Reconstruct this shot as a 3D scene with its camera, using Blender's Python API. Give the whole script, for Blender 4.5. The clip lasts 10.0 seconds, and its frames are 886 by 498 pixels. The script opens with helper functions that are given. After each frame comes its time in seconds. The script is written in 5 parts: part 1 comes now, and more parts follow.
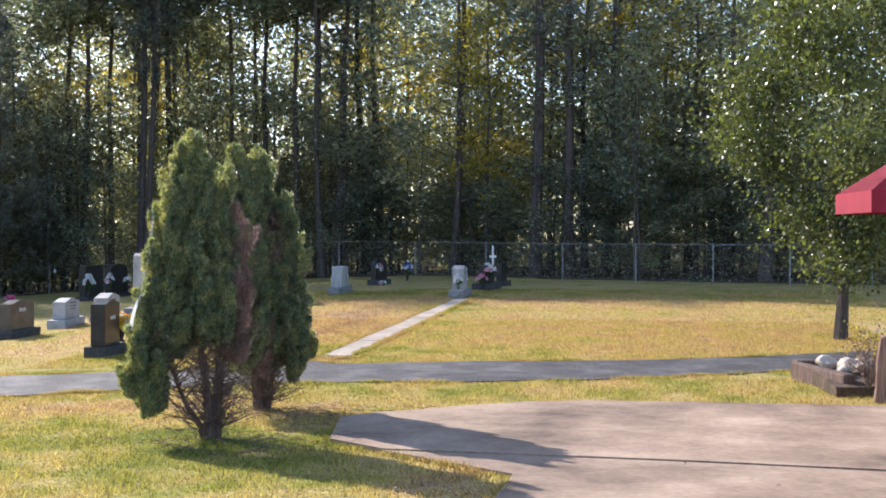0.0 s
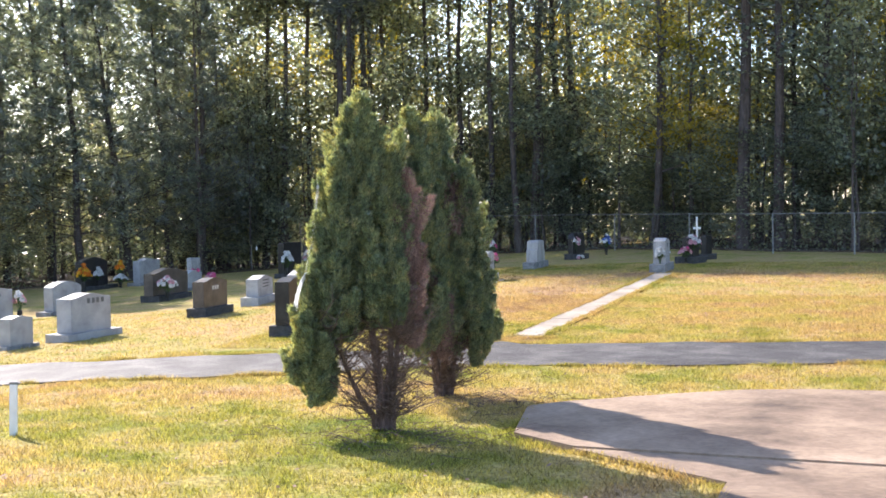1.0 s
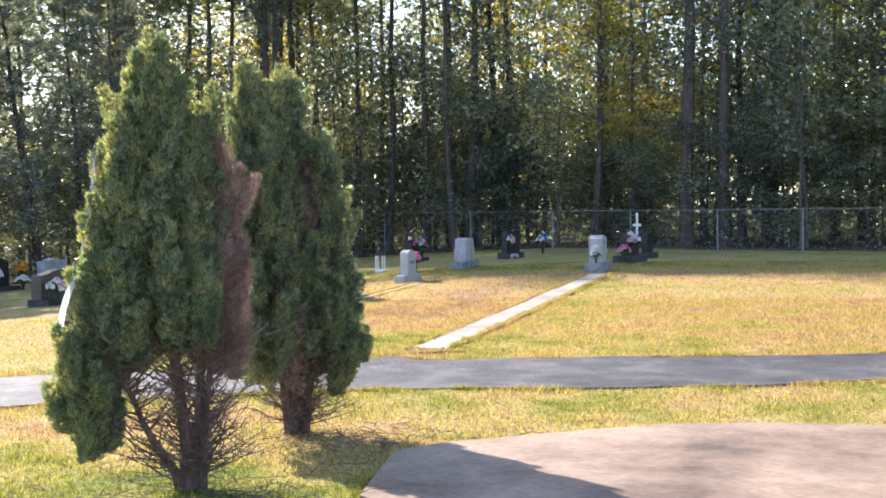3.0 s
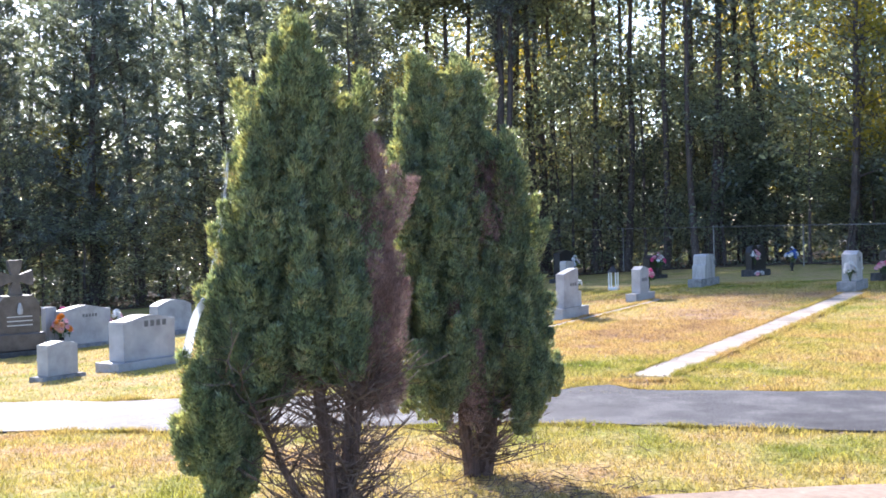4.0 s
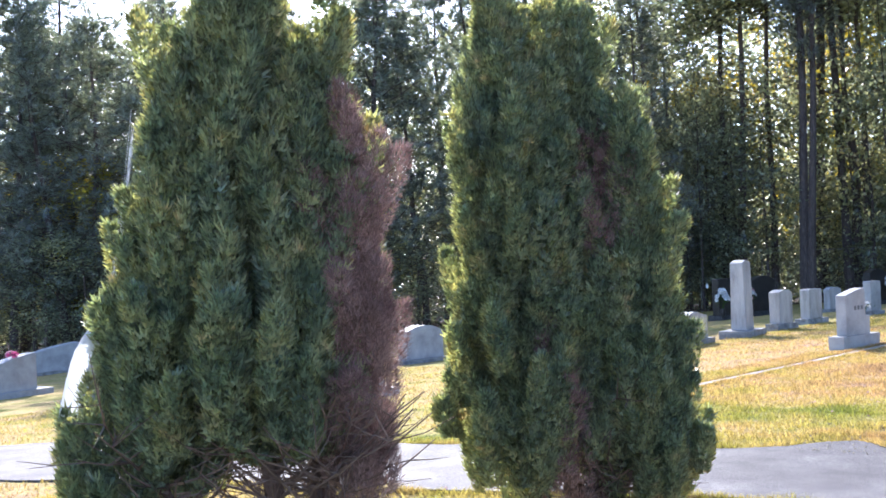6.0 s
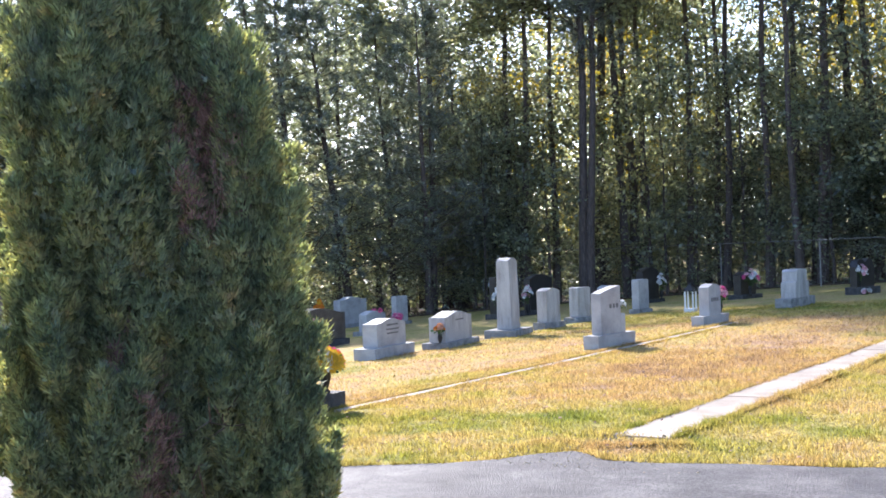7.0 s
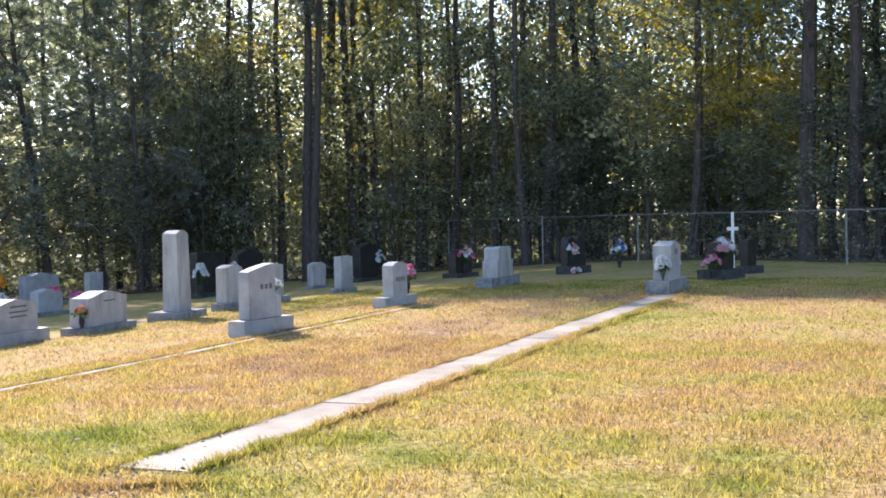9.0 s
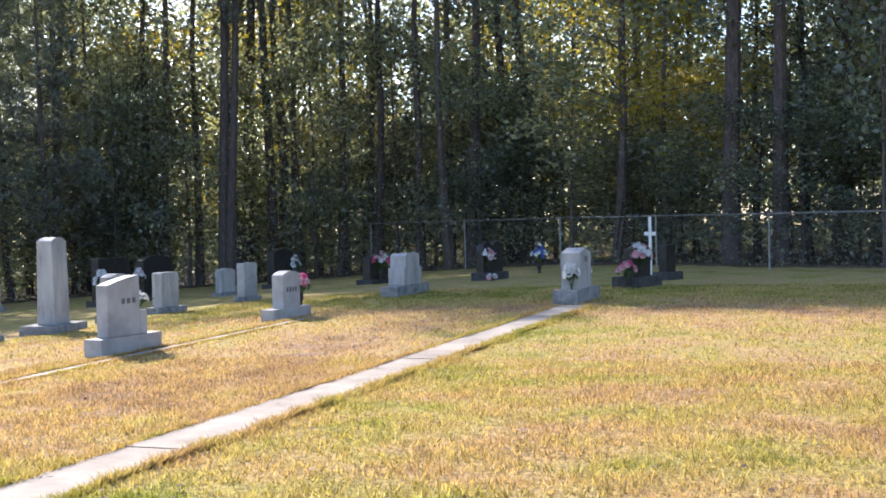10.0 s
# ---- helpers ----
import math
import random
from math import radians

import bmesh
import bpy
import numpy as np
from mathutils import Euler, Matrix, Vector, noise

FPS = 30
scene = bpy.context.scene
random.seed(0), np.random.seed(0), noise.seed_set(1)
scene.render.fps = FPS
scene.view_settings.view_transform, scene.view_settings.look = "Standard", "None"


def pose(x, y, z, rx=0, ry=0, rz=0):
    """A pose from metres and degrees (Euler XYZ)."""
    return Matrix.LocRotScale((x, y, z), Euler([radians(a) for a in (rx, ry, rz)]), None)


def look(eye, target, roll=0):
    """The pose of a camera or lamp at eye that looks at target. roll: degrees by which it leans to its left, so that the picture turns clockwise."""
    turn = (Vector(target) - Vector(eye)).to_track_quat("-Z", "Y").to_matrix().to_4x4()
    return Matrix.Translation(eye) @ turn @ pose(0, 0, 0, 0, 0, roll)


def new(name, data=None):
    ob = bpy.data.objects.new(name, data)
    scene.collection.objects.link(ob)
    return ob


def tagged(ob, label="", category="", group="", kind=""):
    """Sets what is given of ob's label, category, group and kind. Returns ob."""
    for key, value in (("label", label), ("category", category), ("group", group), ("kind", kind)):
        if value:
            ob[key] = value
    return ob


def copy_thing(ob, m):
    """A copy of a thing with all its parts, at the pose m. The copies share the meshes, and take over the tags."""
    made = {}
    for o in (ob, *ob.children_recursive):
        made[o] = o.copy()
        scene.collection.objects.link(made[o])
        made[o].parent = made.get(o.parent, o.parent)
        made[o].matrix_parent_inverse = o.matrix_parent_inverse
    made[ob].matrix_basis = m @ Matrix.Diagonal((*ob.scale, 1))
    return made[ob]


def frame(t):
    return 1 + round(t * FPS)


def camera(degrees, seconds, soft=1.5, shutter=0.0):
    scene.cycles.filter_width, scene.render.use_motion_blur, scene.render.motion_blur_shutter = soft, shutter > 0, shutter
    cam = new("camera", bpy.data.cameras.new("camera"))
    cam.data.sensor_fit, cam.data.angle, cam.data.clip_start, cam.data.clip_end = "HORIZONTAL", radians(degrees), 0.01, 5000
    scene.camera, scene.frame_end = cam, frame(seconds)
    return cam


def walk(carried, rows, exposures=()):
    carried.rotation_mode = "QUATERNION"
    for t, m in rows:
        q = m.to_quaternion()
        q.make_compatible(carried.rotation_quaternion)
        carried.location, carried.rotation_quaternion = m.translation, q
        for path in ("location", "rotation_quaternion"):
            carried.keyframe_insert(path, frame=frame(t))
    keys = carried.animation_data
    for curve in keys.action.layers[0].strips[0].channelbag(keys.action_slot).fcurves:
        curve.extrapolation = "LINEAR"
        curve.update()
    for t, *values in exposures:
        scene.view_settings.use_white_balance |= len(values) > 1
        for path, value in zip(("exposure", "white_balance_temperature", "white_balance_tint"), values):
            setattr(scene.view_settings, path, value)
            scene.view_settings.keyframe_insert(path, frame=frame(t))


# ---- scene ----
cam = camera(41.3, 10.0, soft=1.7)
METRES, EYE, TILT, LEAN, TURN = 14.257, 1.725, 0.0, 0.0, 8.3
ROWS = [
    (0.0, 0.0, 0.0, 0.0, -0.0, -1.05, 0.03),
    (0.5, -0.0006, 0.0466, -0.0028, 6.75, -1.52, 0.65),
    (1.0, 0.002, 0.0927, -0.0047, 9.7, -2.19, 1.02),
    (1.5, 0.004, 0.1387, -0.0065, 9.7, -2.54, 1.18),
    (2.0, 0.0096, 0.1878, -0.009, 7.84, -2.57, 1.15),
    (2.2, 0.0127, 0.2072, -0.01, 7.1, -2.56, 1.1),
    (2.75, 0.0225, 0.2605, -0.0128, 6.4, -2.4, 1.05),
    (3.3, 0.0312, 0.3139, -0.0158, 9.74, -2.0, 1.0),
    (3.5, 0.0343, 0.3333, -0.0168, 11.94, -1.83, 1.1),
    (4.0, 0.0364, 0.3817, -0.0186, 19.22, -1.21, 1.39),
    (4.5, 0.0402, 0.4286, -0.0203, 27.01, -0.48, 1.77),
    (5.0, 0.0396, 0.4779, -0.0229, 32.9, 0.13, 2.03),
    (5.2, 0.0418, 0.4976, -0.0242, 34.3, 0.26, 2.12),
    (5.75, 0.049, 0.5515, -0.028, 35.6, 0.45, 2.3),
    (6.3, 0.0562, 0.6056, -0.0317, 32.4, 0.46, 2.4),
    (6.5, 0.0586, 0.6253, -0.033, 30.58, 0.35, 2.28),
    (7.0, 0.0629, 0.6791, -0.0357, 25.14, 0.06, 2.12),
    (7.5, 0.0745, 0.7295, -0.0376, 19.31, -0.31, 1.76),
    (8.0, 0.085, 0.779, -0.041, 15.01, -0.76, 1.46),
    (8.5, 0.0991, 0.8324, -0.0435, 13.39, -1.19, 1.25),
    (9.0, 0.1128, 0.8825, -0.044, 13.72, -1.43, 1.28),
    (9.5, 0.1278, 0.932, -0.0412, 13.57, -1.55, 1.44),
    (10.0, 0.1463, 0.9812, -0.0394, 10.95, -1.45, 1.34),
]
walk(cam, [(t, pose(0, 0, EYE, TILT, LEAN, TURN) @ pose(METRES * x, METRES * y, METRES * z, 90 + pitch, roll, yaw)) for t, x, y, z, yaw, pitch, roll in ROWS],
     [(0.0, 1.08, 6150, 17), (1.0, 1.46, 6400, 17), (2.0, 1.48, 6300, 17), (3.5, 1.57, 6100, 18), (4.5, 1.55, 5600, 20), (6.5, 1.6, 5650, 20), (7.5, 1.36, 6150, 17), (10.0, 1.28, 6150, 18)])


# ---------- light ----------
SUN_TO = Vector((-0.66, 0.52, 0.525)).normalized()
world = bpy.data.worlds.new("sky")
scene.world = world
world.use_nodes = True
wn = world.node_tree
sky = wn.nodes.new("ShaderNodeTexSky")
sky.sky_type = "NISHITA"
sky.sun_disc = False
sky.sun_elevation = math.asin(SUN_TO.z)
sky.sun_rotation = math.atan2(SUN_TO.x, SUN_TO.y)
sky.air_density = 1.0
sky.dust_density = 0.7
sky.ozone_density = 2.0
wn.nodes["Background"].inputs["Strength"].default_value = 0.15
wn.links.new(sky.outputs[0], wn.nodes["Background"].inputs["Color"])
sun_data = bpy.data.lights.new("sun", "SUN")
sun_data.energy, sun_data.angle, sun_data.color = 4.3, radians(0.6), (1.0, 0.93, 0.82)
sun = new("sun", sun_data)
sun.matrix_world = look(SUN_TO * 60, (0, 0, 0))


# ---------- materials ----------
def mat(name, colors, scale=4.0, rough=0.8, metal=0.0, bump=0.0, bscale=40.0, translucent=0.0, island=0.0, obj=0.0, detail=4.0,
        spec=0.4, fine=0.0, fscale=300.0, stretch=(1, 1, 1), world_pos=True, back=None, dry=False):
    """colors: list of (position, rgb) for a ramp over noise; fine: a second speckle; island/obj: brightness change per piece."""
    m = bpy.data.materials.new(name)
    m.use_nodes = True
    nt = m.node_tree
    N, L = nt.nodes.new, nt.links.new
    bsdf = nt.nodes["Principled BSDF"]
    if world_pos:
        geo = N("ShaderNodeNewGeometry")
        src = geo.outputs["Position"]
    else:
        geo = N("ShaderNodeTexCoord")
        src = geo.outputs["Object"]
    mp = N("ShaderNodeMapping")
    mp.inputs["Scale"].default_value = stretch
    L(src, mp.inputs[0])
    nz = N("ShaderNodeTexNoise")
    nz.inputs["Scale"].default_value, nz.inputs["Detail"].default_value = scale, detail
    nz.inputs["Roughness"].default_value = 0.62
    L(mp.outputs[0], nz.inputs["Vector"])
    ramp = N("ShaderNodeValToRGB")
    els = ramp.color_ramp.elements
    while len(els) < len(colors):
        els.new(0.5)
    for e, (p, c) in zip(els, colors):
        e.position, e.color = p, (*c, 1)
    fac = nz.outputs["Fac"]
    if dry:
        at = N("ShaderNodeAttribute")
        at.attribute_name = "dry"
        ad = N("ShaderNodeMath")
        ad.operation = "ADD"
        L(fac, ad.inputs[0])
        L(at.outputs["Fac"], ad.inputs[1])
        fac = ad.outputs[0]
    L(fac, ramp.inputs[0])
    col = ramp.outputs[0]
    if fine:
        n2 = N("ShaderNodeTexNoise")
        n2.inputs["Scale"].default_value, n2.inputs["Detail"].default_value = fscale, 3
        L(mp.outputs[0], n2.inputs["Vector"])
        mr = N("ShaderNodeMapRange")
        mr.inputs[1].default_value, mr.inputs[2].default_value = 0.3, 0.7
        mr.inputs[3].default_value, mr.inputs[4].default_value = 1 - fine, 1 + fine
        L(n2.outputs["Fac"], mr.inputs[0])
        mx = N("ShaderNodeVectorMath")
        mx.operation = "SCALE"
        L(col, mx.inputs[0])
        L(mr.outputs[0], mx.inputs["Scale"])
        col = mx.outputs[0]
    for amount, kind in ((island, 0), (obj, 1)):
        if amount:
            rnd = N("ShaderNodeNewGeometry").outputs["Random Per Island"] if kind == 0 else N("ShaderNodeObjectInfo").outputs["Random"]
            mr = N("ShaderNodeMapRange")
            mr.inputs[3].default_value, mr.inputs[4].default_value = 1 - amount, 1 + amount
            L(rnd, mr.inputs[0])
            mx = N("ShaderNodeVectorMath")
            mx.operation = "SCALE"
            L(col, mx.inputs[0])
            L(mr.outputs[0], mx.inputs["Scale"])
            col = mx.outputs[0]
    L(col, bsdf.inputs["Base Color"])
    bsdf.inputs["Roughness"].default_value = rough
    bsdf.inputs["Metallic"].default_value = metal
    bsdf.inputs["Specular IOR Level"].default_value = spec
    if bump:
        n3 = N("ShaderNodeTexNoise")
        n3.inputs["Scale"].default_value, n3.inputs["Detail"].default_value = bscale, 5
        L(mp.outputs[0], n3.inputs["Vector"])
        bp = N("ShaderNodeBump")
        bp.inputs["Strength"].default_value, bp.inputs["Distance"].default_value = bump, 0.02
        L(n3.outputs["Fac"], bp.inputs["Height"])
        L(bp.outputs[0], bsdf.inputs["Normal"])
    if translucent:
        tr = N("ShaderNodeBsdfTranslucent")
        if back:
            tint = N("ShaderNodeVectorMath")
            tint.operation = "MULTIPLY"
            L(col, tint.inputs[0])
            tint.inputs[1].default_value = back
            L(tint.outputs[0], tr.inputs[0])
        else:
            L(col, tr.inputs[0])
        mix = N("ShaderNodeMixShader")
        mix.inputs[0].default_value = translucent
        L(bsdf.outputs[0], mix.inputs[1])
        L(tr.outputs[0], mix.inputs[2])
        L(mix.outputs[0], nt.nodes["Material Output"].inputs["Surface"])
    return m


GRASS_RAMP = [(0.22, (0.13, 0.16, 0.034)), (0.36, (0.24, 0.228, 0.054)), (0.5, (0.37, 0.29, 0.105)), (0.66, (0.4, 0.27, 0.134)), (0.8, (0.31, 0.2, 0.122))]
M_LAWN = mat("lawn", GRASS_RAMP, 1.1, 0.95, bump=0.9, bscale=45, fine=0.5, fscale=22, detail=9, spec=0.1, dry=True)
M_BLADE = mat("grass_blades", GRASS_RAMP, 1.1, 0.7, translucent=0.48, island=0.6, detail=9, spec=0.2, back=(1.45, 1.45, 0.95), dry=True)
M_LITTER = mat("leaf_litter", [(0.35, (0.035, 0.026, 0.018)), (0.65, (0.13, 0.085, 0.05))], 2.5, 0.95, bump=0.8, bscale=25, fine=0.4, fscale=18)
M_ASPHALT = mat("asphalt", [(0.3, (0.04, 0.037, 0.038)), (0.5, (0.082, 0.077, 0.076)), (0.72, (0.165, 0.152, 0.142))], 1.7, 0.69, bump=0.8, bscale=70, fine=0.6, fscale=70, spec=0.27)
M_GRAVEL = mat("gravel", [(0.3, (0.15, 0.125, 0.085)), (0.7, (0.33, 0.28, 0.2))], 5, 0.95, bump=0.4, bscale=60, fine=0.5, fscale=60)
M_CONCRETE = mat("pad_concrete", [(0.28, (0.08, 0.052, 0.034)), (0.42, (0.215, 0.146, 0.098)), (0.55, (0.315, 0.222, 0.15)), (0.72, (0.45, 0.33, 0.235))], 0.9, 0.8, bump=0.3, bscale=120, fine=0.16, fscale=18, detail=9, obj=0.05)
M_WALK = mat("walk_concrete", [(0.3, (0.27, 0.225, 0.175)), (0.6, (0.42, 0.355, 0.28))], 1.6, 0.85, bump=0.3, bscale=110, fine=0.15, fscale=150, obj=0.06)
M_GRANITE = mat("grey_granite", [(0.3, (0.27, 0.265, 0.265)), (0.6, (0.4, 0.395, 0.39)), (0.8, (0.49, 0.475, 0.455))], 3, 0.6, bump=0.12, bscale=260, fine=0.2, fscale=420)
M_GRANITE_OLD = mat("weathered_granite", [(0.25, (0.2, 0.19, 0.175)), (0.45, (0.36, 0.345, 0.33)), (0.7, (0.5, 0.48, 0.46))], 2.2, 0.8, bump=0.25, bscale=160, fine=0.22, fscale=300, stretch=(2.5, 2.5, 0.6), detail=8)
M_ROCKFACE = mat("rough_granite", [(0.3, (0.14, 0.14, 0.14)), (0.7, (0.36, 0.355, 0.35))], 6, 0.9, bump=1.0, bscale=45, fine=0.3, fscale=200)
M_BLACK = mat("black_granite", [(0.3, (0.02, 0.019, 0.019)), (0.7, (0.045, 0.042, 0.041))], 4, 0.3, fine=0.4, fscale=500, spec=0.28)
M_BLACKROUGH = mat("rough_black_granite", [(0.3, (0.03, 0.03, 0.033)), (0.7, (0.09, 0.088, 0.085))], 8, 0.8, bump=0.8, bscale=50, fine=0.3, fscale=300)
M_BROWN = mat("brown_granite", [(0.3, (0.058, 0.048, 0.043)), (0.7, (0.13, 0.107, 0.094))], 4, 0.3, fine=0.35, fscale=450)
M_LETTER = mat("pale_lettering", [(0.3, (0.5, 0.49, 0.46)), (0.7, (0.62, 0.6, 0.57))], 20, 0.8)
M_DARKLETTER = mat("dark_lettering", [(0.3, (0.1, 0.1, 0.1)), (0.7, (0.16, 0.16, 0.16))], 20, 0.8)
M_BARK = mat("pine_bark", [(0.3, (0.05, 0.04, 0.037)), (0.6, (0.12, 0.095, 0.085)), (0.8, (0.2, 0.16, 0.145))], 5, 0.95, bump=1.0, bscale=14, stretch=(4, 4, 0.8), obj=0.3)
M_CEDARBARK = mat("arborvitae_bark", [(0.3, (0.07, 0.043, 0.034)), (0.7, (0.2, 0.13, 0.105))], 9, 0.95, bump=0.8, bscale=40, stretch=(5, 5, 0.7))
M_TWIG = mat("dry_twigs", [(0.3, (0.08, 0.052, 0.04)), (0.7, (0.21, 0.145, 0.11))], 9, 0.95)
M_CEDAR = mat("arborvitae_leaf", [(0.32, (0.07, 0.108, 0.092)), (0.46, (0.135, 0.178, 0.135)), (0.62, (0.21, 0.232, 0.145)), (0.78, (0.38, 0.285, 0.2))], 8.0, 0.42, translucent=0.4, island=0.55, spec=0.7, back=(3.0, 2.55, 1.0))
M_DEAD = mat("dead_arborvitae_leaf", [(0.3, (0.2, 0.125, 0.11)), (0.6, (0.36, 0.24, 0.205)), (0.8, (0.5, 0.365, 0.3))], 5, 0.8, translucent=0.3, island=0.45, spec=0.2)
M_LEAF = mat("broad_leaf", [(0.3, (0.085, 0.112, 0.105)), (0.48, (0.13, 0.155, 0.13)), (0.62, (0.19, 0.2, 0.13)), (0.76, (0.3, 0.23, 0.135))], 0.3, 0.32, translucent=0.58, island=0.6, obj=0.3, spec=1.0, back=(2.5, 2.3, 1.35))
M_PEAR = mat("shade_tree_leaf", [(0.3, (0.05, 0.068, 0.027)), (0.55, (0.088, 0.112, 0.045)), (0.75, (0.17, 0.17, 0.068))], 0.6, 0.36, translucent=0.36, island=0.6, spec=0.5, back=(2.0, 1.9, 0.8))
# bright yellow leaf colour; in the woods it also stands in for sunlit leaves
M_YELLOWLEAF = mat("yellow_sunlit_leaf", [(0.3, (0.17, 0.18, 0.04)), (0.7, (0.36, 0.27, 0.06))], 0.3, 0.45, translucent=0.5, island=0.45, spec=0.4, back=(2.0, 1.9, 0.7))
M_NEEDLE = mat("pine_needles", [(0.3, (0.1, 0.125, 0.14)), (0.6, (0.15, 0.175, 0.17)), (0.8, (0.23, 0.22, 0.16))], 0.3, 0.4, translucent=0.45, island=0.5, obj=0.25, spec=0.85, back=(2.0, 1.9, 0.9))
M_STEEL = mat("galvanised_steel", [(0.3, (0.18, 0.18, 0.175)), (0.7, (0.3, 0.3, 0.29))], 6, 0.5, metal=0.3)
M_WHITE = mat("white_paint", [(0.3, (0.66, 0.66, 0.64)), (0.7, (0.8, 0.8, 0.78))], 8, 0.6, bump=0.1)
M_RED = mat("red_canvas", [(0.3, (0.24, 0.01, 0.026)), (0.7, (0.34, 0.018, 0.042))], 3, 0.75, translucent=0.12, bump=0.15, bscale=200)
M_WOOD = mat("weathered_timber", [(0.3, (0.07, 0.045, 0.035)), (0.7, (0.2, 0.13, 0.1))], 5, 0.9, bump=0.7, bscale=30, stretch=(5, 5, 0.6))
M_POST = mat("split_cedar_log", [(0.3, (0.16, 0.09, 0.065)), (0.7, (0.4, 0.26, 0.19))], 5, 0.9, bump=0.8, bscale=30, stretch=(6, 6, 0.5))
M_ROCK = mat("pale_rock", [(0.3, (0.33, 0.27, 0.21)), (0.7, (0.6, 0.52, 0.43))], 6, 0.9, bump=0.7, bscale=25)
M_WEB = mat("white_netting", [(0.3, (0.6, 0.62, 0.64)), (0.7, (0.78, 0.8, 0.82))], 20, 0.7, translucent=0.4)
M_STEM = mat("flower_stem", [(0.3, (0.03, 0.07, 0.015)), (0.7, (0.07, 0.14, 0.03))], 20, 0.6, translucent=0.2)


def petal(name, c):
    return mat(name, [(0.3, tuple(v * 0.75 for v in c)), (0.7, c)], 30, 0.65, translucent=0.3, island=0.2)


PETALS = {
    "white": petal("white_petals", (0.8, 0.79, 0.76)), "pink": petal("pink_petals", (0.75, 0.13, 0.3)), "palepink": petal("pale_pink_petals", (0.75, 0.42, 0.46)),
    "yellow": petal("yellow_petals", (0.8, 0.48, 0.03)), "orange": petal("orange_petals", (0.8, 0.25, 0.02)), "blue": petal("blue_petals", (0.12, 0.2, 0.5)), "peach": petal("peach_petals", (0.75, 0.4, 0.25)),
}


# ---------- mesh helpers ----------
def quick_mesh(name, verts, faces):
    """A mesh from an (n, 3) and an (m, k) array."""
    me = bpy.data.meshes.new(name)
    m, k = faces.shape
    me.vertices.add(len(verts))
    me.vertices.foreach_set("co", np.ascontiguousarray(verts, dtype=np.float32).ravel())
    me.loops.add(m * k)
    me.loops.foreach_set("vertex_index", np.ascontiguousarray(faces, dtype=np.int32).ravel())
    me.polygons.add(m)
    me.polygons.foreach_set("loop_start", np.arange(m, dtype=np.int32) * k)
    me.update(calc_edges=True)
    return me


def obj(name, data, material, parent=None, label="", smooth=False):
    if isinstance(data, bmesh.types.BMesh):
        me = bpy.data.meshes.new(name)
        bmesh.ops.recalc_face_normals(data, faces=data.faces)
        data.to_mesh(me)
        data.free()
        data = me
    if material and not data.materials:
        data.materials.append(material)
    if smooth:
        data.polygons.foreach_set("use_smooth", np.ones(len(data.polygons), dtype=bool))
    ob = new(name, data)
    if parent:
        ob.parent = parent
    if label:
        tagged(ob, label)
    return ob


def part(name, data, material, parent, label="", smooth=False):
    return obj(name, data, material, parent, label, smooth)


def thing(name, m, label, category, group="", kind=""):
    e = new(name)
    e.empty_display_size = 0.2
    e.matrix_world = m
    return tagged(e, label, category, group, kind)


def box(bm, x0, x1, y0, y1, z0, z1, bevel=0.0):
    r = bmesh.ops.create_cube(bm, size=1.0)
    vs = r["verts"]
    bmesh.ops.scale(bm, vec=(x1 - x0, y1 - y0, z1 - z0), verts=vs)
    bmesh.ops.translate(bm, vec=((x0 + x1) / 2, (y0 + y1) / 2, (z0 + z1) / 2), verts=vs)
    if bevel:
        es = list({e for v in vs for e in v.link_edges})
        bmesh.ops.bevel(bm, geom=es, offset=bevel, segments=1, affect="EDGES")
    return bm


def tube(bm, points, radii, sides=8):
    """A tapered tube along points."""
    rings = []
    pts = [Vector(p) for p in points]
    for i, p in enumerate(pts):
        d = (pts[min(i + 1, len(pts) - 1)] - pts[max(i - 1, 0)]).normalized()
        a = d.orthogonal().normalized()
        b = d.cross(a)
        rings.append([bm.verts.new(p + radii[i] * (math.cos(2 * math.pi * k / sides) * a + math.sin(2 * math.pi * k / sides) * b)) for k in range(sides)])
    for r0, r1 in zip(rings, rings[1:]):
        # match the nearest start so that rings do not twist
        off = min(range(sides), key=lambda o: (r0[0].co - r1[o].co).length)
        for k in range(sides):
            bm.faces.new((r0[k], r0[(k + 1) % sides], r1[(k + 1 + off) % sides], r1[(k + off) % sides]))
    bm.faces.new(rings[0][::-1])
    bm.faces.new(rings[-1])
    return bm


def lathe(bm, profile, sides=16):
    rings = [[bm.verts.new((r * math.cos(2 * math.pi * k / sides), r * math.sin(2 * math.pi * k / sides), z)) for k in range(sides)] for r, z in profile]
    for a, b in zip(rings, rings[1:]):
        for k in range(sides):
            bm.faces.new((a[k], a[(k + 1) % sides], b[(k + 1) % sides], b[k]))
    bm.faces.new(rings[0][::-1])
    return bm


# ---------- ground ----------
GY = ([-400, -20, 0, 5, 10.5, 13, 18, 24, 33, 40, 60, 400], [0.12, 0.12, 0.12, -0.1, -0.32, -0.37, -0.33, -0.32, -0.27, -0.25, -0.25, -0.25])
GX = ([-400, -60, -30, -20, -13, -8.75, -5, 0, 400], [-2.4, -1.9, -1.3, -0.78, -0.34, -0.1, -0.01, 0, 0])


def gz(x, y):
    return np.interp(y, *GY) + np.interp(x, *GX)


def gzf(x, y):
    return float(gz(x, y))


def smooth_steps(edges):
    out = []
    for a, b, s in edges:
        out += list(np.arange(a, b, s))
    return np.array(out + [edges[-1][1]])


